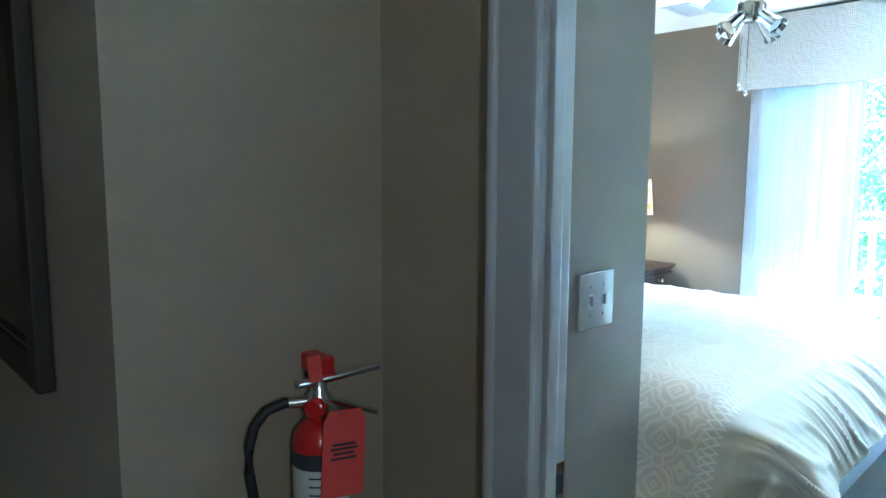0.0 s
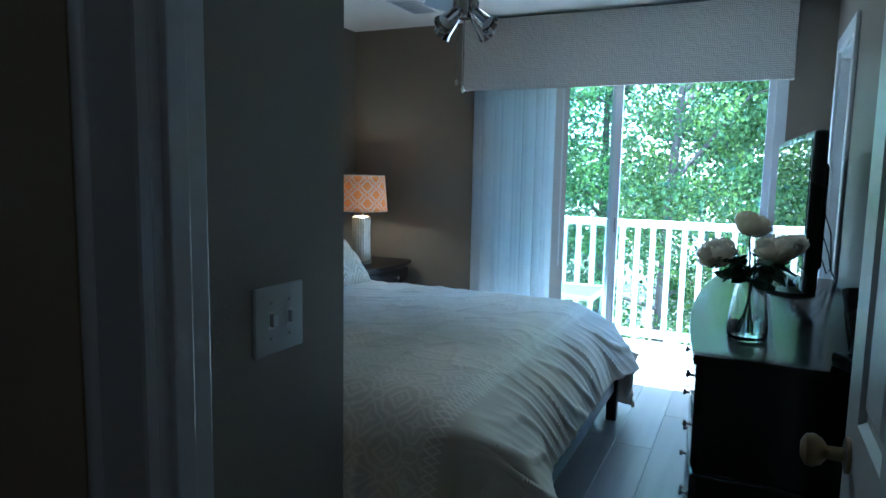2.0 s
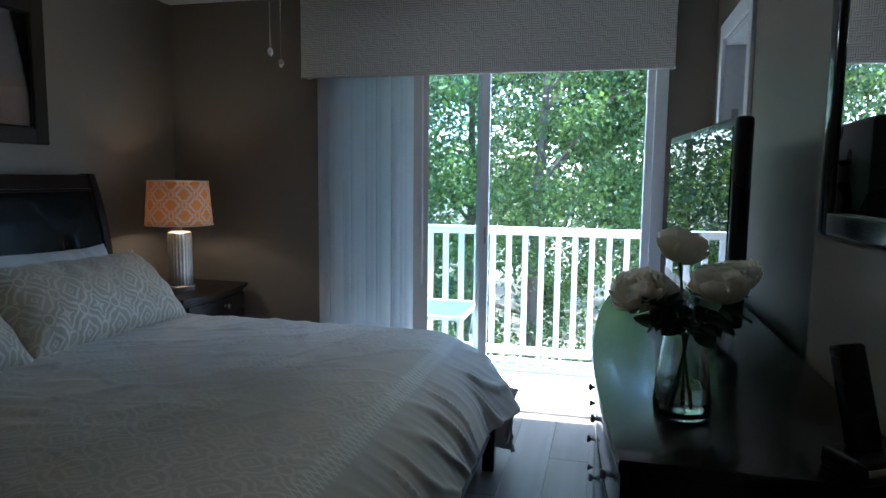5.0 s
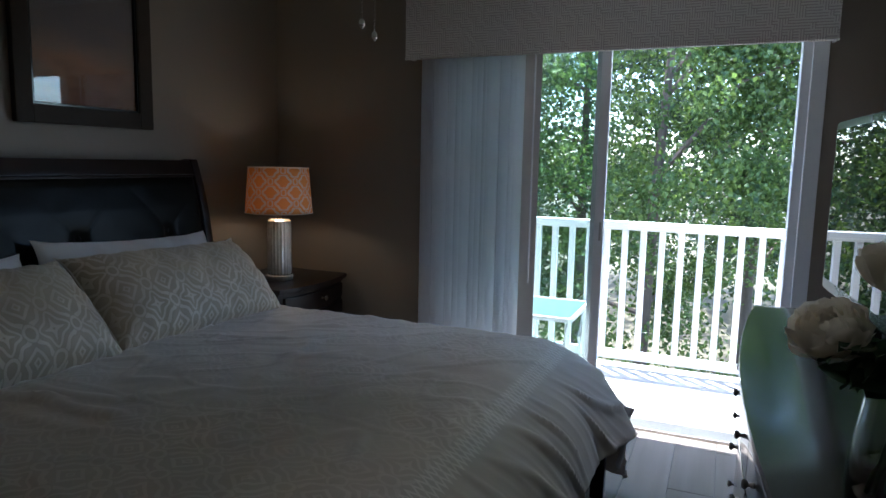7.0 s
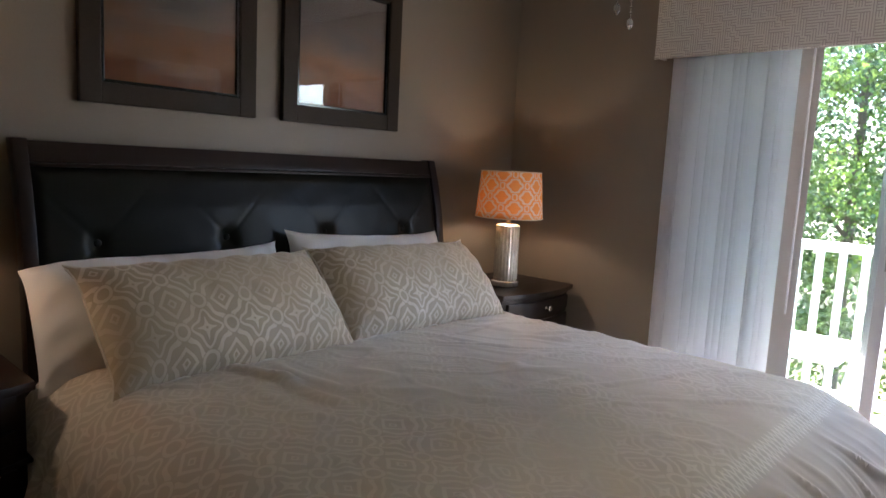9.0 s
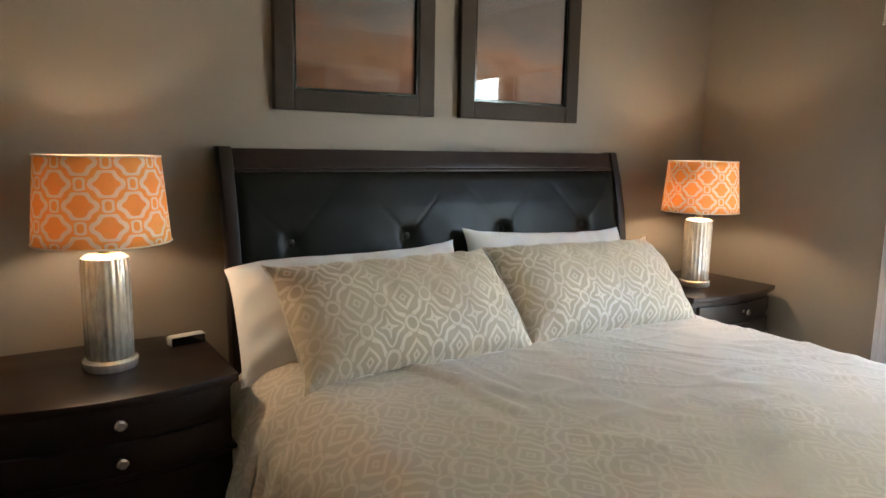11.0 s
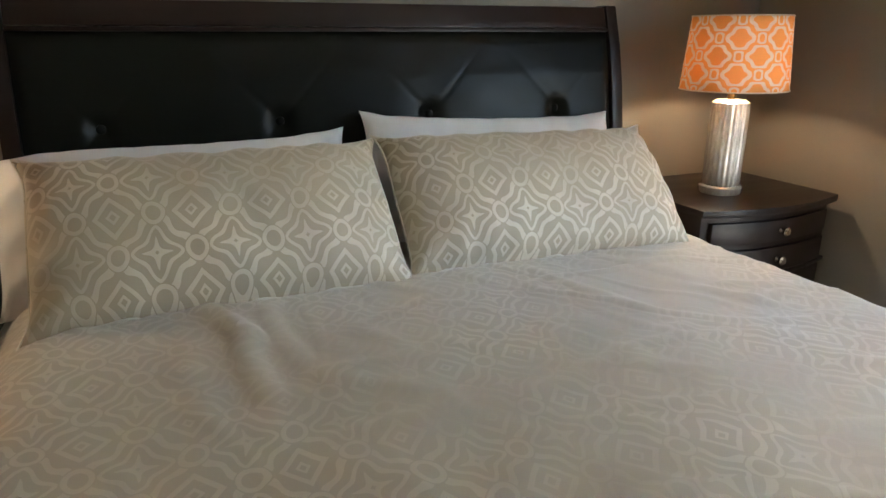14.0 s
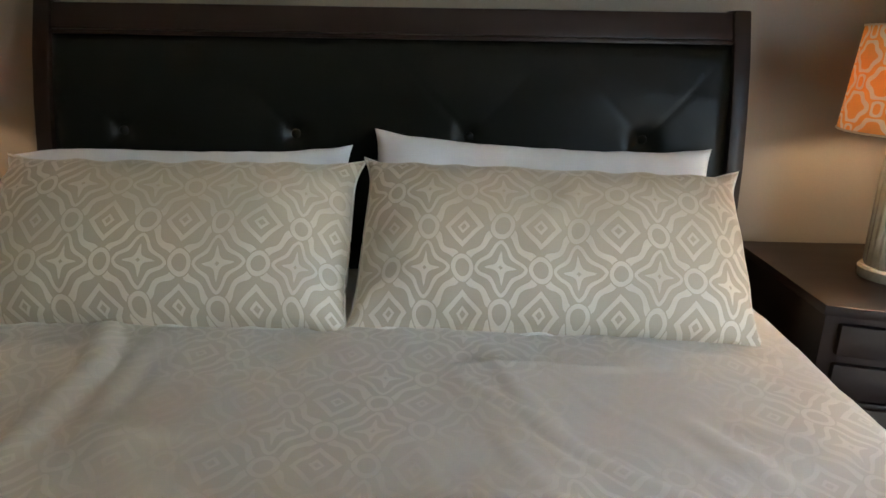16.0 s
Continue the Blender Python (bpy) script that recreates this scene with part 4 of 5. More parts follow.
# ---- nightstands and lamps ----
def bow(x0, x1, y_end, depth, n=14):
    """Plan points of a bowed front from x0 to x1."""
    mid, half = (x0 + x1) / 2, (x1 - x0) / 2
    return [(x0 + (x1 - x0) * i / n, y_end - depth * (1 - ((x0 + (x1 - x0) * i / n - mid) / half) ** 2)) for i in range(n + 1)]


def knob(parent, x, y, z, material, face=-1, size=1.0):
    b = L([(0.010 * size, 0), (0.007 * size, 0.006 * size), (0.006 * size, 0.012 * size), (0.014 * size, 0.018 * size), (0.016 * size, 0.025 * size), (0.011 * size, 0.031 * size)], 14)
    k = part("knob", b, material, parent, "", smooth=True)
    k.matrix_basis = pose(x, y, z, 90 if face < 0 else -90, 0, 0)
    return k


def case_piece(name, m, label, category, w, d, h, bowed, rows, cols, material, knob_mat, knobs_per, group=""):
    """A bow-fronted chest: body, top, plinth, legs, and drawers with knobs; the front faces -y."""
    e = thing(name, m, label, category, group)
    fy = -d / 2
    body = bow(-w / 2 + 0.02, w / 2 - 0.02, fy + 0.03, bowed) + [(w / 2 - 0.02, d / 2), (-w / 2 + 0.02, d / 2)]
    part("body", prism(bmesh.new(), body, 0.10, h - 0.028), material, e)
    top = bow(-w / 2, w / 2, fy + 0.005, bowed + 0.004, 22) + [(w / 2, d / 2), (-w / 2, d / 2)]
    part("top", prism(bmesh.new(), top, h - 0.028, h, 0.008), material, e, "polished dark top", smooth=True)
    waist = bow(-w / 2 + 0.008, w / 2 - 0.008, fy + 0.016, bowed + 0.002) + [(w / 2 - 0.008, d / 2), (-w / 2 + 0.008, d / 2)]
    z_w = rows[-1][0] - 0.018 if len(rows) < 3 else rows[2][1] + 0.004
    part("waist_moulding", prism(bmesh.new(), waist, z_w, z_w + 0.014, 0.004), material, e)
    for x in (-w / 2 + 0.05, w / 2 - 0.05):
        for y in (fy + 0.06, d / 2 - 0.04):
            part("leg", L([(0.018, 0), (0.026, 0.06), (0.032, 0.101)], 12, (x, y, 0)), material, e, smooth=True)
    mid, half = 0.0, w / 2 - 0.02
    for z0, z1 in rows:
        for c in range(cols):
            x0 = -w / 2 + 0.045 + (w - 0.09) * c / cols + 0.004
            x1 = -w / 2 + 0.045 + (w - 0.09) * (c + 1) / cols - 0.004

            def front(x):
                return fy + 0.03 - bowed * (1 - (x / half) ** 2)
            pts = [x0 + (x1 - x0) * i / 10 for i in range(11)]
            outline = [(x, front(x) - 0.016) for x in pts] + [(x, front(x) + 0.02) for x in reversed(pts)]
            dr = part("drawer", prism(bmesh.new(), outline, z0, z1, 0.006), material, e, "bowed drawer front", smooth=True)
            for q in range(knobs_per):
                xk = x0 + (x1 - x0) * (q + 1) / (knobs_per + 1) if knobs_per == 1 else x0 + (x1 - x0) * (0.22 + 0.56 * q)
                knob(dr, xk, front(xk) - 0.016, (z0 + z1) / 2, knob_mat, size=0.62 if cols > 1 else 1.0)
    return e


def ns_rows(top):
    return [(top - 0.132, top - 0.052), (top - 0.245, top - 0.155), (top - 0.45, top - 0.265), (0.115, top - 0.46)]


case_piece("nightstand", pose(-0.390, -0.285, 0, 0, 0, 0), "dark espresso wood nightstand with a bowed front", "nightstand", 0.66, 0.53, 0.707, 0.055, ns_rows(0.707), 1, ESPRESSO, NICKEL, 1, "bedside nightstands")
case_piece("nightstand", pose(-3.165, -0.285, 0, 0, 0, 0), "dark espresso wood nightstand with a bowed front", "nightstand", 0.66, 0.53, 0.710, 0.055, ns_rows(0.732), 1, ESPRESSO, NICKEL, 1, "bedside nightstands")


def table_lamp(x, y, z, power):
    e = thing("table_lamp", pose(x, y, z), "mercury glass lamp with an orange trellis shade, lit", "lamp", "bedside lamps")
    part("base", L([(0.0, 0), (0.074, 0), (0.078, 0.006), (0.078, 0.026), (0.072, 0.032), (0.0, 0.032)], 40), MERCURY, e, "round silvered glass foot", smooth=True)
    part("column", L([(0.062, 0.032), (0.066, 0.045), (0.067, 0.30), (0.064, 0.335), (0.050, 0.345), (0.018, 0.348)], 132, wave=0.022, waves=22), MERCURY, e, "fluted mercury glass column", smooth=True)
    part("neck", L([(0.016, 0.346), (0.016, 0.385), (0.012, 0.39)], 16), BRASS, e, smooth=True)
    sh = bmesh.new()
    z0, z1, r0, r1 = 0.382, 0.632, 0.186, 0.166
    grid(sh, 72, 8, lambda s, t: ((r0 + (r1 - r0) * t) * math.cos(2 * math.pi * s), (r0 + (r1 - r0) * t) * math.sin(2 * math.pi * s), z0 + (z1 - z0) * t),
         lambda s, t: (s * 0.944, t * 0.25), True)
    shade = part("shade", sh, SHADE, e, "orange cloth drum shade with a cream trellis", smooth=True)
    so = shade.modifiers.new("thickness", 'SOLIDIFY')
    so.thickness = 0.0015
    for zz, rr in ((z0, r0), (z1, r1)):
        ring = bmesh.new()
        tube(ring, [(rr * math.cos(a * math.pi / 30), rr * math.sin(a * math.pi / 30), zz) for a in range(61)], 0.0028, 6)
        part("shade_binding", ring, SHADETRIM, shade, smooth=True)
    sp = bmesh.new()
    for k in range(3):
        a = 2 * math.pi * k / 3
        tube(sp, [(0.01 * math.cos(a), 0.01 * math.sin(a), z1 - 0.03), (r1 * math.cos(a), r1 * math.sin(a), z1 - 0.004)], 0.002, 5)
    part("spider", sp, NICKEL, e)
    bulb_data = bpy.data.lights.new("bulb", 'POINT')
    bulb_data.energy, bulb_data.color, bulb_data.shadow_soft_size = power, (1.0, 0.80, 0.56), 0.03
    bl = new("bulb", bulb_data)
    bl.parent = e
    bl.location = (0, 0, 0.47)
    return e


table_lamp(-0.446, -0.340, 0.707, 0.26)
table_lamp(-3.150, -0.300, 0.710, 0.14)
clock = thing("alarm_clock", pose(-2.905, -0.165, 0.710, 0, 0, 10), "small white alarm clock with a black face", "clock")
part("case", B((-0.062, -0.02, 0), (0.062, 0.02, 0.036), 0.015, 4), SWITCHPLASTIC, clock, smooth=True)
part("face", B((-0.056, -0.0225, 0.003), (0.056, -0.0195, 0.031), 0.001), SCREEN, clock, "black display")


# ---- pictures over the bed ----
def framed(name, m, w, h, border, art, label, category, group=""):
    e = thing(name, m, label, category, group)
    for nm, a, b in (("frame_bar", (-w / 2, -0.03, 0), (-w / 2 + border, 0, h)), ("frame_bar", (w / 2 - border, -0.03, 0), (w / 2, 0, h)), ("frame_bar", (-w / 2 + border, -0.029, 0), (w / 2 - border, 0, border)), ("frame_bar", (-w / 2 + border, -0.029, h - border), (w / 2 - border, 0, h))):
        part(nm, B(a, b, 0.005), MATBOARD, e, "flat dark brown frame")
    k = border
    for nm, a, b in (("inner_lip", (-w / 2 + k, -0.022, k), (-w / 2 + k + 0.012, -0.002, h - k)), ("inner_lip", (w / 2 - k - 0.012, -0.022, k), (w / 2 - k, -0.002, h - k)), ("inner_lip", (-w / 2 + k + 0.012, -0.022, k), (w / 2 - k - 0.012, -0.002, k + 0.012)), ("inner_lip", (-w / 2 + k + 0.012, -0.022, h - k - 0.012), (w / 2 - k - 0.012, -0.002, h - k))):
        part(nm, B(a, b, 0.002), BLACKWOOD, e)
    part("picture", B((-w / 2 + k, -0.006, k), (w / 2 - k, -0.001, h - k)), art, e, "faded russet landscape print")
    g = part("glass", B((-w / 2 + k, -0.014, k), (w / 2 - k, -0.011, h - k)), PICTUREGLASS, e, "glossy glass")
    g.visible_shadow = False
    return e


framed("framed_picture", pose(-2.190, -0.002, 1.514), 0.69, 0.70, 0.075, painting("russet_print_a", 1.3), "framed russet landscape print on the wall", "picture", "pictures over the bed")
framed("framed_picture", pose(-1.368, -0.002, 1.514), 0.69, 0.70, 0.075, painting("russet_print_b", 4.1), "framed russet landscape print on the wall", "picture", "pictures over the bed")

# ---- window dressing ----
val = thing("valance", pose(0, 0, 0), "pale woven cloth valance over the balcony door", "valance")
part("front", B((-0.115, -3.05, 1.955), (-0.098, -0.955, 2.425), 0.004), VALANCE, val)
for y0, y1 in ((-3.05, -3.034), (-0.971, -0.955)):
    part("return", B((-0.098, y0, 1.955), (-0.001, y1, 2.425), 0.003), VALANCE, val)
part("hem", tube(bmesh.new(), [(-0.108, -3.052, 1.955), (-0.108, -0.953, 1.955)], 0.009, 8), VALANCE, val, smooth=True)
part("top_board", B((-0.098, -3.034, 2.40), (-0.001, -0.971, 2.424)), TRIM, val)

blinds = thing("vertical_blinds", pose(-0.055, 0, 0), "pale vertical blinds drawn aside", "blinds")
part("head_rail", B((-0.02, -2.98, 2.0), (0.02, -1.03, 2.04), 0.003), VINYL, blinds)


def vane():
    bm = bmesh.new()
    rows = []
    for i in range(7):
        u = (i / 6 - 0.5)
        y, x = u * 0.089, 0.010 * (1 - (2 * u) ** 2)
        rows.append([bm.verts.new(p) for p in ((x, y, 0.03), (x, y, 1.995), (x + 0.0016, y, 1.995), (x + 0.0016, y, 0.03))])
    for p, q in zip(rows, rows[1:]):
        for i in range(4):
            bm.faces.new((p[i], q[i], q[(i + 1) % 4], p[(i + 1) % 4]))
    bm.faces.new(rows[0])
    bm.faces.new(rows[-1][::-1])
    return bm


rng_b = random.Random(5)
first_vane = None
for i in range(19):
    m = pose(rng_b.uniform(-0.010, 0.010), -1.065 - i * 0.0302 + rng_b.uniform(-0.008, 0.008), 0, 0, 0, (72, 56, 80, 62, 38)[i % 5] + rng_b.uniform(-9, 9))
    if first_vane is None:
        first_vane = part("vane", vane(), BLINDCLOTH, blinds, smooth=True, at=m)
    else:
        share("vane", first_vane, blinds, m)
part("lead_vane", vane(), LEADVANE, blinds, "warm grey leading vane", smooth=True, at=pose(0.025, -1.670, 0, 0, 0, 4))
part("wand", tube(bmesh.new(), [(-0.02, -1.69, 1.99), (-0.022, -1.692, 0.75)], 0.005, 8), VINYL, blinds, smooth=True)

# ---- dresser and what stands on it ----
DR_ROWS = [(0.755, 0.880), (0.60, 0.745), (0.35, 0.575), (0.125, 0.34)]
case_piece("dresser", pose(-1.85, -3.0, 0, 0, 0, 180), "long black dresser with a bowed front", "dresser", 1.70, 0.48, 0.92, 0.055, DR_ROWS, 3, BLACKWOOD, STEEL, 2)

tv = thing("television", pose(-1.370, -3.030, 0.92, 0, 0, 4.3), "black flat-screen television, switched off, on the dresser", "television")
part("casing", B((-0.515, -0.035, 0.055), (0.515, 0.012, 0.63), 0.016, 3), BLACKPLASTIC, tv, smooth=True)
part("back_bulge", B((-0.33, -0.075, 0.12), (0.33, -0.034, 0.52), 0.02, 3), BLACKPLASTIC, tv, smooth=True)
part("screen", B((-0.482, 0.0115, 0.098), (0.482, 0.0145, 0.602)), SCREEN, tv, "glossy dark screen")
part("neck", B((-0.06, -0.03, 0.012), (0.06, 0.0, 0.10), 0.006), BLACKPLASTIC, tv)
part("foot", prism(bmesh.new(), [(0.24 * math.cos(a * math.pi / 16), 0.11 * math.sin(a * math.pi / 16)) for a in range(32)], 0.0, 0.014, 0.004), BLACKPLASTIC, tv, "oval glossy foot", smooth=True)
for k, (xa, za) in enumerate(((-0.95, 1.25), (-0.93, 1.15), (-0.90, 1.05))):
    solid("power_cable", tube(bmesh.new(), [(-1.05, -3.10, za - 0.1), (xa - 0.02, -3.17, za + 0.02), (xa, -3.22, za - 0.12), (xa + 0.01, -3.235, 0.95), (xa - 0.06, -3.245, 0.925)], 0.0035, 6), RUBBER, "thin black cable behind the television", "cable", "", "television cables", True)

VX, VY = -2.445, -2.888
vase = thing("flower_vase", pose(VX, VY, 0.92), "clear glass vase of ivory silk roses on the dresser", "vase")
prof_o = [(0.048, 0.0), (0.054, 0.006), (0.055, 0.03), (0.050, 0.08), (0.040, 0.15), (0.034, 0.205)]
prof_i = [(0.031, 0.205), (0.037, 0.15), (0.047, 0.08), (0.050, 0.03), (0.046, 0.014), (0.001, 0.012)]
vb = bmesh.new()
lathe(vb, [(0.001, 0.0)] + prof_o + prof_i, 40)
part("glass_body", vb, WATERGLASS, vase, "clear tapering glass", smooth=True)
part("water", L([(0.001, 0.0125), (0.0455, 0.0145), (0.0492, 0.030), (0.0478, 0.062), (0.001, 0.062)], 32), WATERGLASS, vase, smooth=True)


def rose(seed, size):
    """Layers of petals, each a patch of a cup, closing to a ball round the bud."""
    rr = random.Random(seed)
    bm = bmesh.new()
    for ring, (n, k, top) in enumerate(((3, 0.34, 158), (4, 0.50, 150), (5, 0.66, 138), (6, 0.82, 122), (7, 0.95, 104), (7, 1.04, 84))):
        for q in range(n):
            a0 = 2 * math.pi * (q + 0.5 * (ring % 2)) / n + rr.uniform(-0.2, 0.2)
            wide = 2.6 * math.pi / n * rr.uniform(0.85, 1.1) / 2
            th_top = radians(top + rr.uniform(-9, 9))
            off = rr.uniform(-0.03, 0.03)

            def pet(s, t, a0=a0, wide=wide, th_top=th_top, k=k, off=off):
                u = s * 2 - 1
                th = th_top * (0.06 + 0.94 * t) * (1 - 0.10 * u * u * t)
                r = size * (k + off + 0.10 * u * u * t + 0.22 * max(0.0, t - 0.68) + 0.045 * t * t * math.sin(5.5 * u + 9 * off * 30))
                a = a0 + u * wide * (0.35 + 0.65 * math.sin(math.pi * min(1.0, 0.12 + 0.62 * t)))
                return Vector((r * math.sin(th) * math.cos(a), r * math.sin(th) * math.sin(a), size * 0.55 - r * math.cos(th) * 0.9))
            grid(bm, 6, 7, pet)
    return bm


def silk_leaf(bm, m, size):
    def lf(s, t):
        u = s * 2 - 1
        wd = size * 0.36 * math.sin(math.pi * min(1, t * 0.97 + 0.02)) ** 0.8
        return m @ Vector((t * size, u * wd, -0.25 * size * t * t + 0.10 * size * abs(u)))
    grid(bm, 4, 6, lf)


FLOWERS = [(-0.01, 0.090, 0.232, 0.048), (0.06, 0.012, 0.314, 0.046), (-0.01, -0.055, 0.248, 0.050), (0.05, -0.098, 0.260, 0.044), (-0.05, -0.01, 0.225, 0.03)]
rng_f = random.Random(8)
for i, (fx, fy_, fz, sz) in enumerate(FLOWERS):
    foot = (rng_f.uniform(-0.025, 0.025), rng_f.uniform(-0.025, 0.025), 0.02)
    part("stem", tube(bmesh.new(), [foot, (foot[0] * -0.3, foot[1] * -0.3, 0.16), (fx * 0.5, fy_ * 0.5, fz * 0.75), (fx, fy_, fz)], 0.003, 6), STEMGREEN, vase, smooth=True)
    if i < 4:
        part("rose", rose(i, sz), PETAL, vase, "full ivory rose", smooth=True, at=pose(fx, fy_, fz - 0.005, rng_f.uniform(-25, 25) - fy_ * 150, fx * 150, rng_f.uniform(0, 90)))
for i in range(72):
    a, r = rng_f.uniform(0, 2 * math.pi), rng_f.uniform(0.012, 0.062)
    lb = bmesh.new()
    silk_leaf(lb, Matrix.Translation((r * math.cos(a), r * math.sin(a), rng_f.uniform(0.15, 0.245))) @ Euler((rng_f.uniform(-0.6, 0.6), rng_f.uniform(-0.5, 0.5), a)).to_matrix().to_4x4(), rng_f.uniform(0.042, 0.068))
    part("leaf", lb, STEMGREEN, vase, smooth=True)

dock = thing("phone_dock", pose(-2.645, -3.155, 0.92, 0, 0, -60), "black desk phone dock with a chrome edge", "phone")
part("base", B((-0.06, -0.045, 0), (0.06, 0.045, 0.035), 0.008, 3), BLACKPLASTIC, dock, smooth=True)
part("handset", B((-0.028, -0.014, 0.0), (0.028, 0.014, 0.17), 0.009, 3), BLACKPLASTIC, dock, "upright black handset", smooth=True, at=pose(0, 0.015, 0.03, -17, 0, 0))
part("chrome_edge", B((-0.062, -0.049, 0.018), (0.062, -0.044, 0.030), 0.002), CHROME, dock)

mir = thing("wall_mirror", pose(-2.55, RIGHT, 1.25, 0, 0, 180), "large wall mirror in a dark moulded frame", "mirror")
MW, MH, MB = 1.10, 0.95, 0.06
for nm, a, b in (("frame_bar", (-MW / 2, -0.03, 0), (-MW / 2 + MB, 0, MH)), ("frame_bar", (MW / 2 - MB, -0.03, 0), (MW / 2, 0, MH)), ("frame_bar", (-MW / 2 + MB, -0.029, 0), (MW / 2 - MB, 0, MB)), ("frame_bar", (-MW / 2 + MB, -0.029, MH - MB), (MW / 2 - MB, 0, MH))):
    part(nm, B(a, b, 0.012, 3), BLACKWOOD, mir, smooth=True)
part("mirror_glass", B((-MW / 2 + MB, -0.018, MB), (MW / 2 - MB, -0.012, MH - MB)), MIRROR, mir, "clear mirror glass")

# ---- ceiling fan and vent ----
FX, FY = -1.82, -1.715
fan = thing("ceiling_fan", pose(FX, FY, H), "ceiling fan with chrome spotlights and pull chains", "ceiling fan")
part("canopy", L([(0.07, 0), (0.07, -0.03), (0.03, -0.06), (0.016, -0.065)][::-1], 28), NICKEL, fan, smooth=True)
part("rod", L([(0.012, -0.13), (0.012, -0.06)], 12), NICKEL, fan, smooth=True)
part("motor", L([(0.05, -0.27), (0.10, -0.25), (0.115, -0.20), (0.10, -0.15), (0.04, -0.125)], 36), NICKEL, fan, "brushed metal motor housing", smooth=True)
part("light_plate", L([(0.03, -0.41), (0.055, -0.38), (0.06, -0.30), (0.045, -0.27)], 24), CHROME, fan, smooth=True)
for k in range(5):
    a = 72 * k - 35
    ba = part("blade_arm", B((0.09, -0.02, -0.232), (0.22, 0.02, -0.222), 0.003), NICKEL, fan, at=pose(0, 0, 0, 0, 0, a))
    ol = [(0.20, -0.055), (0.62, -0.072), (0.65, -0.06), (0.665, 0), (0.65, 0.06), (0.62, 0.072), (0.20, 0.055)]
    part("blade", prism(bmesh.new(), ol, -0.004, 0.004, 0.002), FANBLADE, fan, "pale fan blade", at=pose(0, 0, -0.216, 0, 0, a) @ pose(0, 0, 0, 11, 0, 0))
LENS = plain("spot_lens", (0.85, 0.85, 0.82), 0.3)
ln = LENS.node_tree.nodes["Principled BSDF"]
ln.inputs["Emission Color"].default_value = (1, 0.9, 0.75, 1)
ln.inputs["Emission Strength"].default_value = 2.0
for k in range(4):
    a = 90 * k - 20
    m = pose(0, 0, -0.385, 0, 0, a) @ pose(0.05, 0, 0, 0, 128, 0) @ Matrix.Scale(1.35, 4)
    hd = part("spot_head", L([(0.016, 0.0), (0.020, 0.02), (0.026, 0.07), (0.032, 0.085), (0.029, 0.085), (0.022, 0.072)], 20), CHROME, fan, "chrome spotlight cup", smooth=True, at=m)
    part("lens", L([(0.001, 0.058), (0.017, 0.059), (0.017, 0.062), (0.001, 0.062)], 16), LENS, hd)
    if k in (0, 3):
        spot_data = bpy.data.lights.new("spot_bulb", 'SPOT')
        spot_data.energy, spot_data.color, spot_data.shadow_soft_size = 0.6, (1.0, 0.89, 0.76), 0.02
        spot_data.spot_size, spot_data.spot_blend = radians(125), 0.7
        aim = m @ Vector((0, 0, 0.095)), m @ Vector((0, 0, 1.0))
        sl_ = new("spot_bulb", spot_data)
        sl_.matrix_world = look(fan.matrix_basis @ aim[0], fan.matrix_basis @ aim[1])
for dx, z in ((-0.05, -0.668), (0.02, -0.690)):
    c = bmesh.new()
    tube(c, [(dx, 0.015, -0.33), (dx, 0.015, z)], 0.0018, 6)
    for q in range(24):
        zq = -0.36 + (z + 0.36) * q / 24
        bmesh.ops.create_uvsphere(c, u_segments=6, v_segments=4, radius=0.0032, matrix=Matrix.Translation((dx, 0.015, zq)))
    ch = part("pull_chain", c, NICKEL, fan)
    part("chain_bob", L([(0.002, z - 0.028), (0.009, z - 0.018), (0.0075, z - 0.006), (0.002, z)], 12, (dx, 0.015, 0)), NICKEL, ch, smooth=True)
vent = thing("ceiling_vent", pose(-0.56, -0.80, H, 0, 0, 0), "white slatted ceiling vent", "vent")
for nm, a, b in (("frame_bar", (-0.18, -0.10, -0.008), (0.18, -0.08, 0)), ("frame_bar", (-0.18, 0.08, -0.008), (0.18, 0.10, 0)), ("frame_bar", (-0.18, -0.08, -0.008), (-0.16, 0.08, 0)), ("frame_bar", (0.16, -0.08, -0.008), (0.18, 0.08, 0))):
    part(nm, B(a, b, 0.002), TRIM, vent)
part("backing", B((-0.16, -0.08, -0.003), (0.16, 0.08, -0.0005)), STEEL, vent)
sl = None
for k in range(9):
    m = pose(0, -0.068 + k * 0.017, -0.006, 35, 0, 0)
    if sl is None:
        sl = part("slat", B((-0.158, -0.006, -0.001), (0.158, 0.006, 0.001)), TRIM, vent, at=m)
    else:
        share("slat", sl, vent, m)

# ---- doorway and hall ----
sw = thing("light_switch", pose(-3.622, -2.157, 1.130), "white double light switch plate on the wall", "light switch")
part("plate", B((-0.062, -0.007, -0.058), (0.062, 0.0, 0.058), 0.003, 2), SWITCHPLASTIC, sw, smooth=True)
for x in (-0.024, 0.024):
    tg = part("toggle", B((x - 0.005, -0.016, -0.010), (x + 0.005, -0.006, 0.012), 0.002), SWITCHPLASTIC, sw)
    part("slot", B((x - 0.008, -0.0078, -0.015), (x + 0.008, -0.0068, 0.015)), PAPER, sw)
    for z in (-0.03, 0.03):
        s_ = part("screw", L([(0.003, 0), (0.003, 0.0012)], 10), STEEL, sw)
        s_.matrix_basis = pose(x, -0.0068, z, 90, 0, 0)

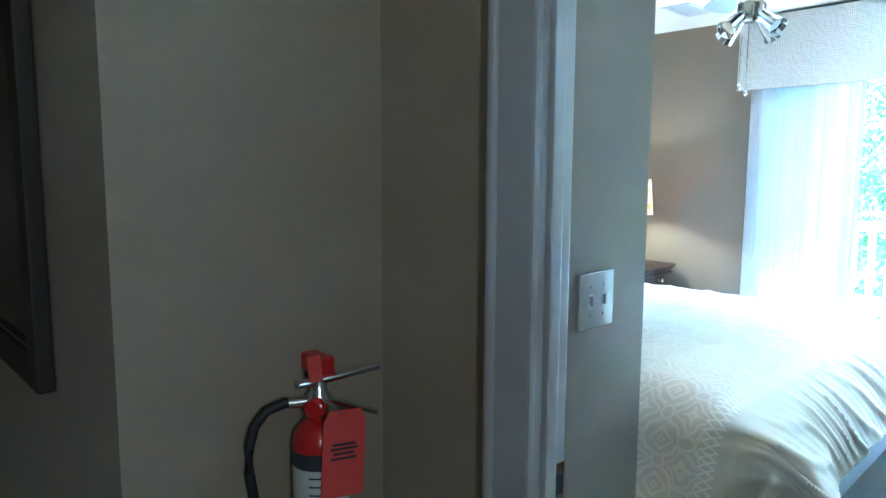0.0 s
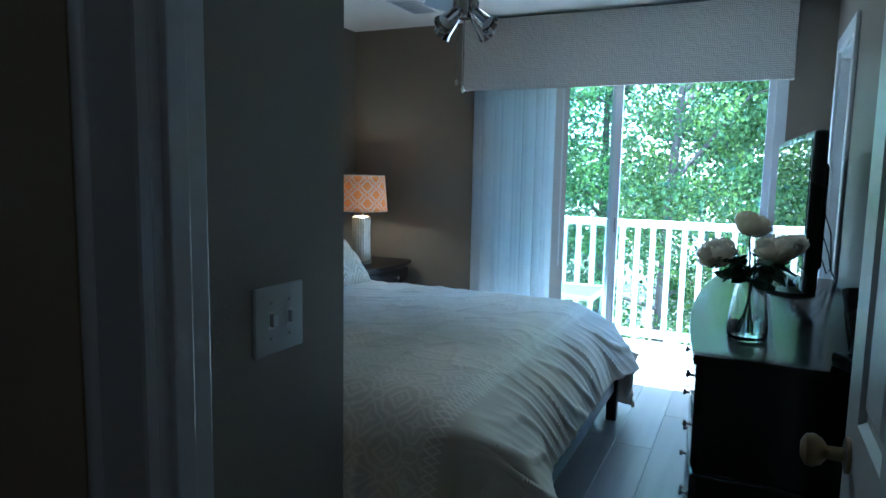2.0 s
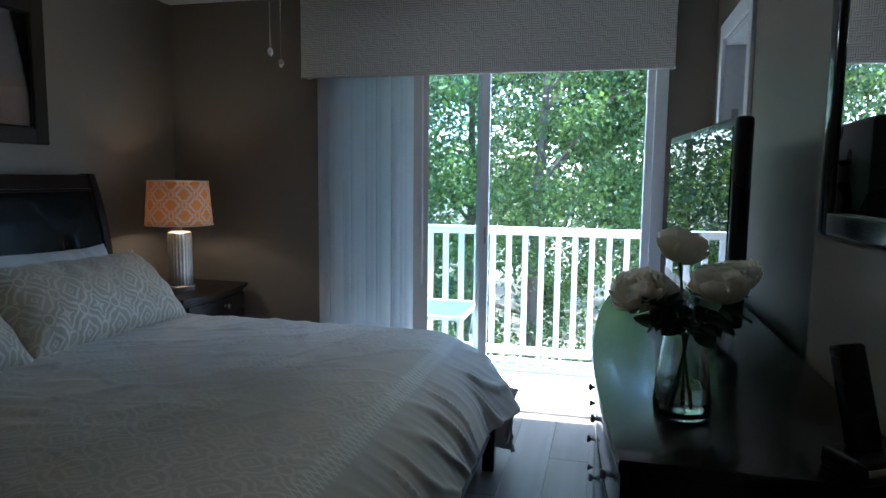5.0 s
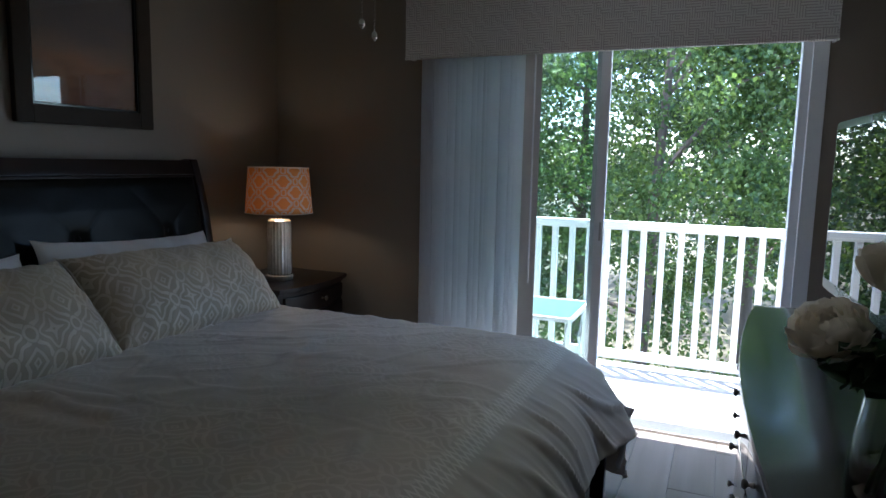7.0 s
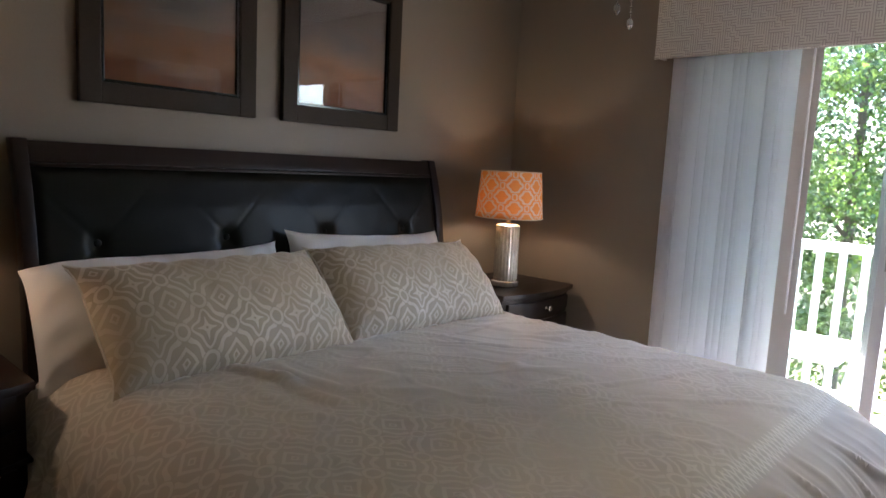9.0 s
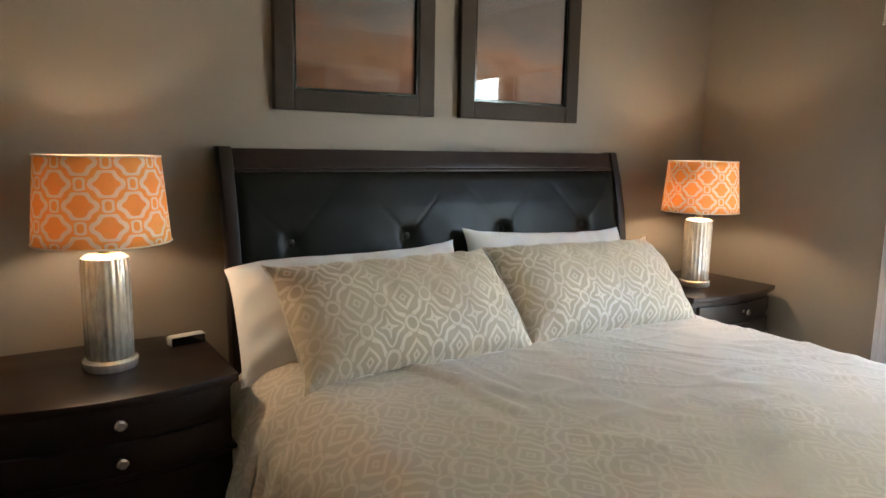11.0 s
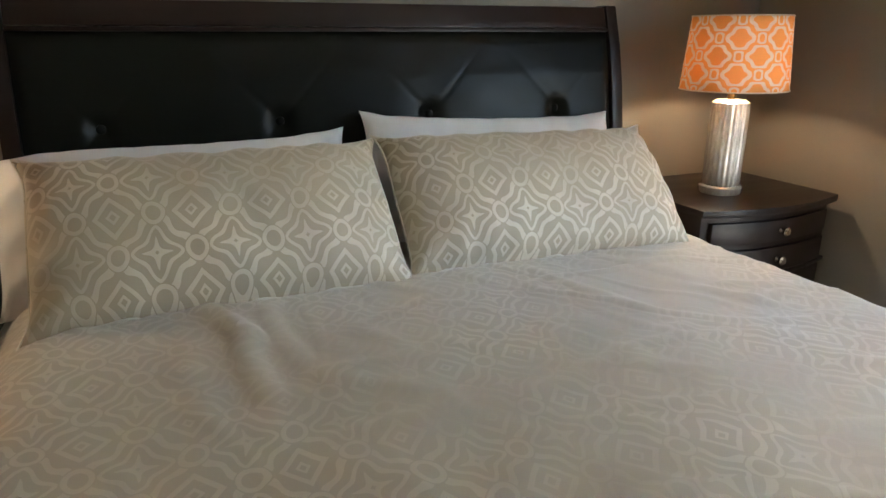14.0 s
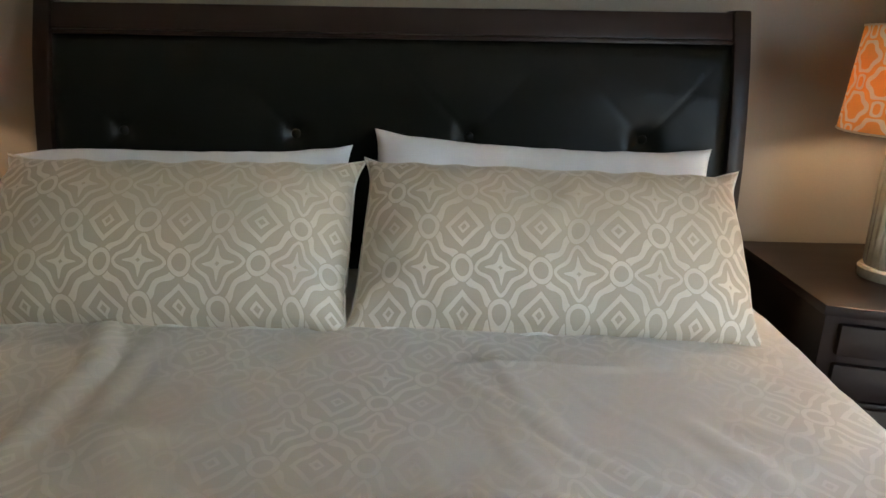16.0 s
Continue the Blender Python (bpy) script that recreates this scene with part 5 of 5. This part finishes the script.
EX, EY = -4.205, -2.02
ext = thing("fire_extinguisher", pose(EX, EY, -0.018, 0, 0, -25), "red fire extinguisher with an inspection tag on the wall", "fire extinguisher")
part("cylinder", L([(0.030, 0.66), (0.043, 0.665), (0.045, 0.675), (0.045, 0.965), (0.041, 0.988), (0.028, 1.003), (0.018, 1.008), (0.018, 1.016)], 40), REDPAINT, ext, "glossy red cylinder", smooth=True)
part("label_band", L([(0.0456, 0.70), (0.0456, 0.935)], 40), PAPER, ext, "white printed instruction label", smooth=True)
part("label_head", L([(0.0459, 0.936), (0.0459, 0.962)], 40), INK, ext, smooth=True)
for k in range(6):
    t = bmesh.new()
    w_ = 0.30 + 0.22 * ((k * 7) % 3)
    z_ = 0.925 - k * 0.014
    grid(t, 10, 1, lambda s, q, w_=w_, z_=z_: (0.0461 * math.cos(radians(238) + s * w_ * 1.6), 0.0461 * math.sin(radians(238) + s * w_ * 1.6), z_ - 0.003 * q))
    part("print_line", t, INK, ext)
part("valve", L([(0.019, 1.012), (0.021, 1.02), (0.021, 1.045), (0.014, 1.055), (0.012, 1.075)], 20), NICKEL, ext, "silver valve body", smooth=True)
g_ = part("gauge", L([(0.017, 0), (0.017, 0.012), (0.014, 0.014), (0.014, 0.0125), (0.001, 0.0125)], 20), REDPAINT, ext, "small round pressure gauge", smooth=True)
g_.matrix_basis = pose(-0.006, -0.018, 1.032, 90, 0, -35)
part("carry_handle", B((-0.012, -0.010, -0.004), (0.105, 0.010, 0.004), 0.003), CHROME, ext, "bent steel carry handle", at=pose(0, 0, 1.045, 0, 22, 0))
part("lever", B((-0.035, -0.011, -0.004), (0.105, 0.011, 0.005), 0.003), CHROME, ext, "polished squeeze lever", at=pose(0, 0, 1.071, 0, -9, 0))
part("pin_tab", B((-0.012, -0.004, 0), (0.010, 0.004, 0.045), 0.003), REDTAG, ext, "red safety pin tab", at=pose(-0.005, -0.012, 1.073, 0, -6, 0))
part("hose", tube(bmesh.new(), [(-0.02, 0, 1.038), (-0.055, 0.0, 1.039), (-0.085, -0.003, 1.030), (-0.104, -0.007, 1.008), (-0.113, -0.01, 0.975), (-0.114, -0.013, 0.935), (-0.108, -0.018, 0.89), (-0.095, -0.02, 0.82), (-0.08, -0.02, 0.72)], 0.0085, 10), RUBBER, ext, "black rubber hose", smooth=True)
part("hose_ferrule", tube(bmesh.new(), [(-0.014, 0, 1.038), (-0.05, 0, 1.038)], 0.0095, 12), NICKEL, ext, smooth=True)


def hang_tag():
    bm = bmesh.new()
    ol = [(-0.036, 0.0), (0.036, 0.0), (0.036, 0.125), (0.026, 0.143), (-0.026, 0.143), (-0.036, 0.125)]
    prism(bm, ol, 0, 0.0012)
    return bm


tag = part("inspection_tag", hang_tag(), REDTAG, ext, "red paper inspection tag", at=pose(0.026, -0.052, 0.893, 90, 3, 12))
for k, (w_, z_) in enumerate(((0.040, 0.085), (0.046, 0.078), (0.034, 0.070), (0.044, 0.062))):
    part("print_bar", B((-w_ / 2, z_, 0.0012), (w_ / 2, z_ + 0.004, 0.0018)), INK, tag)
part("tag_wire", tube(bmesh.new(), [(0.0, -0.018, 1.05), (0.012, -0.05, 1.045), (0.024, -0.055, 1.03)], 0.001, 5), STEEL, ext)
part("wall_bracket", B((0.015, 0.02, 1.07), (0.045, 0.0795, 1.10), 0.003), REDPAINT, ext, "red steel wall hook", at=pose(0, 0, 0, 0, 0, 25))

hall_pic = framed("hall_picture", pose(-4.492, -1.26, 1.00, 0, 0, -90), 0.72, 0.95, 0.06, painting("dark_hall_print", 7.7), "dark framed picture on the hall wall", "picture")

# ---- balcony table ----
pt = thing("patio_table", pose(0.86, -1.50, DECK), "glass-topped white metal balcony table", "table")
TW = 0.29
RIPPLED = backlit(plain("rippled_pale_glass", (0.22, 0.32, 0.33), 0.15, big=9, fine=45, vary=0.25, relief=0.5), 0.55, (0.40, 0.58, 0.60))
part("glass_top", B((-TW, -TW, 0.530), (TW, TW, 0.545)), RIPPLED, pt, "rippled glass top")
for a, b in (((-TW - 0.02, -TW - 0.02, 0.52), (TW + 0.02, -TW, 0.55)), ((-TW - 0.02, TW, 0.52), (TW + 0.02, TW + 0.02, 0.55)), ((-TW - 0.02, -TW, 0.52), (-TW, TW, 0.55)), ((TW, -TW, 0.52), (TW + 0.02, TW, 0.55))):
    part("top_frame", B(a, b, 0.006), RAILPAINT, pt)
for sx in (-1, 1):
    for sy in (-1, 1):
        part("leg", tube(bmesh.new(), [(sx * 0.27, sy * 0.27, 0.52), (sx * 0.25, sy * 0.25, 0.3), (sx * 0.28, sy * 0.28, 0.0)], 0.012, 8), RAILPAINT, pt, smooth=True)

# ---- floor planks ----
planks = {}
rng_p = random.Random(17)
y = RIGHT + 0.001
while y < -0.02:
    wd = min(0.19, -0.001 - y)
    x = -3.945 - rng_p.uniform(0, 1.1)
    while x < -0.001:
        x0, x1 = max(x, -3.945), min(x + 1.22, -0.001)
        if x1 - x0 > 0.05:
            key = (round(x1 - x0, 3), round(wd, 3))
            m = pose(x0, y, -0.012)
            if key in planks:
                share("plank", planks[key], floor, m)
            else:
                planks[key] = part("plank", B((0.0008, 0.0008, 0), (key[0] - 0.0008, key[1] - 0.0008, 0.012), 0.0012, 1), FLOORWOOD, floor, at=m)
        x += 1.22
    y += 0.19

sw2 = thing("light_switch", pose(0, -3.145, 1.16, 0, 0, -90), "white single light switch plate by the balcony door", "light switch")
part("plate", B((-0.036, -0.006, -0.058), (0.036, 0.0, 0.058), 0.003, 2), SWITCHPLASTIC, sw2, smooth=True)
part("toggle", B((-0.005, -0.015, -0.010), (0.005, -0.005, 0.012), 0.002), SWITCHPLASTIC, sw2)
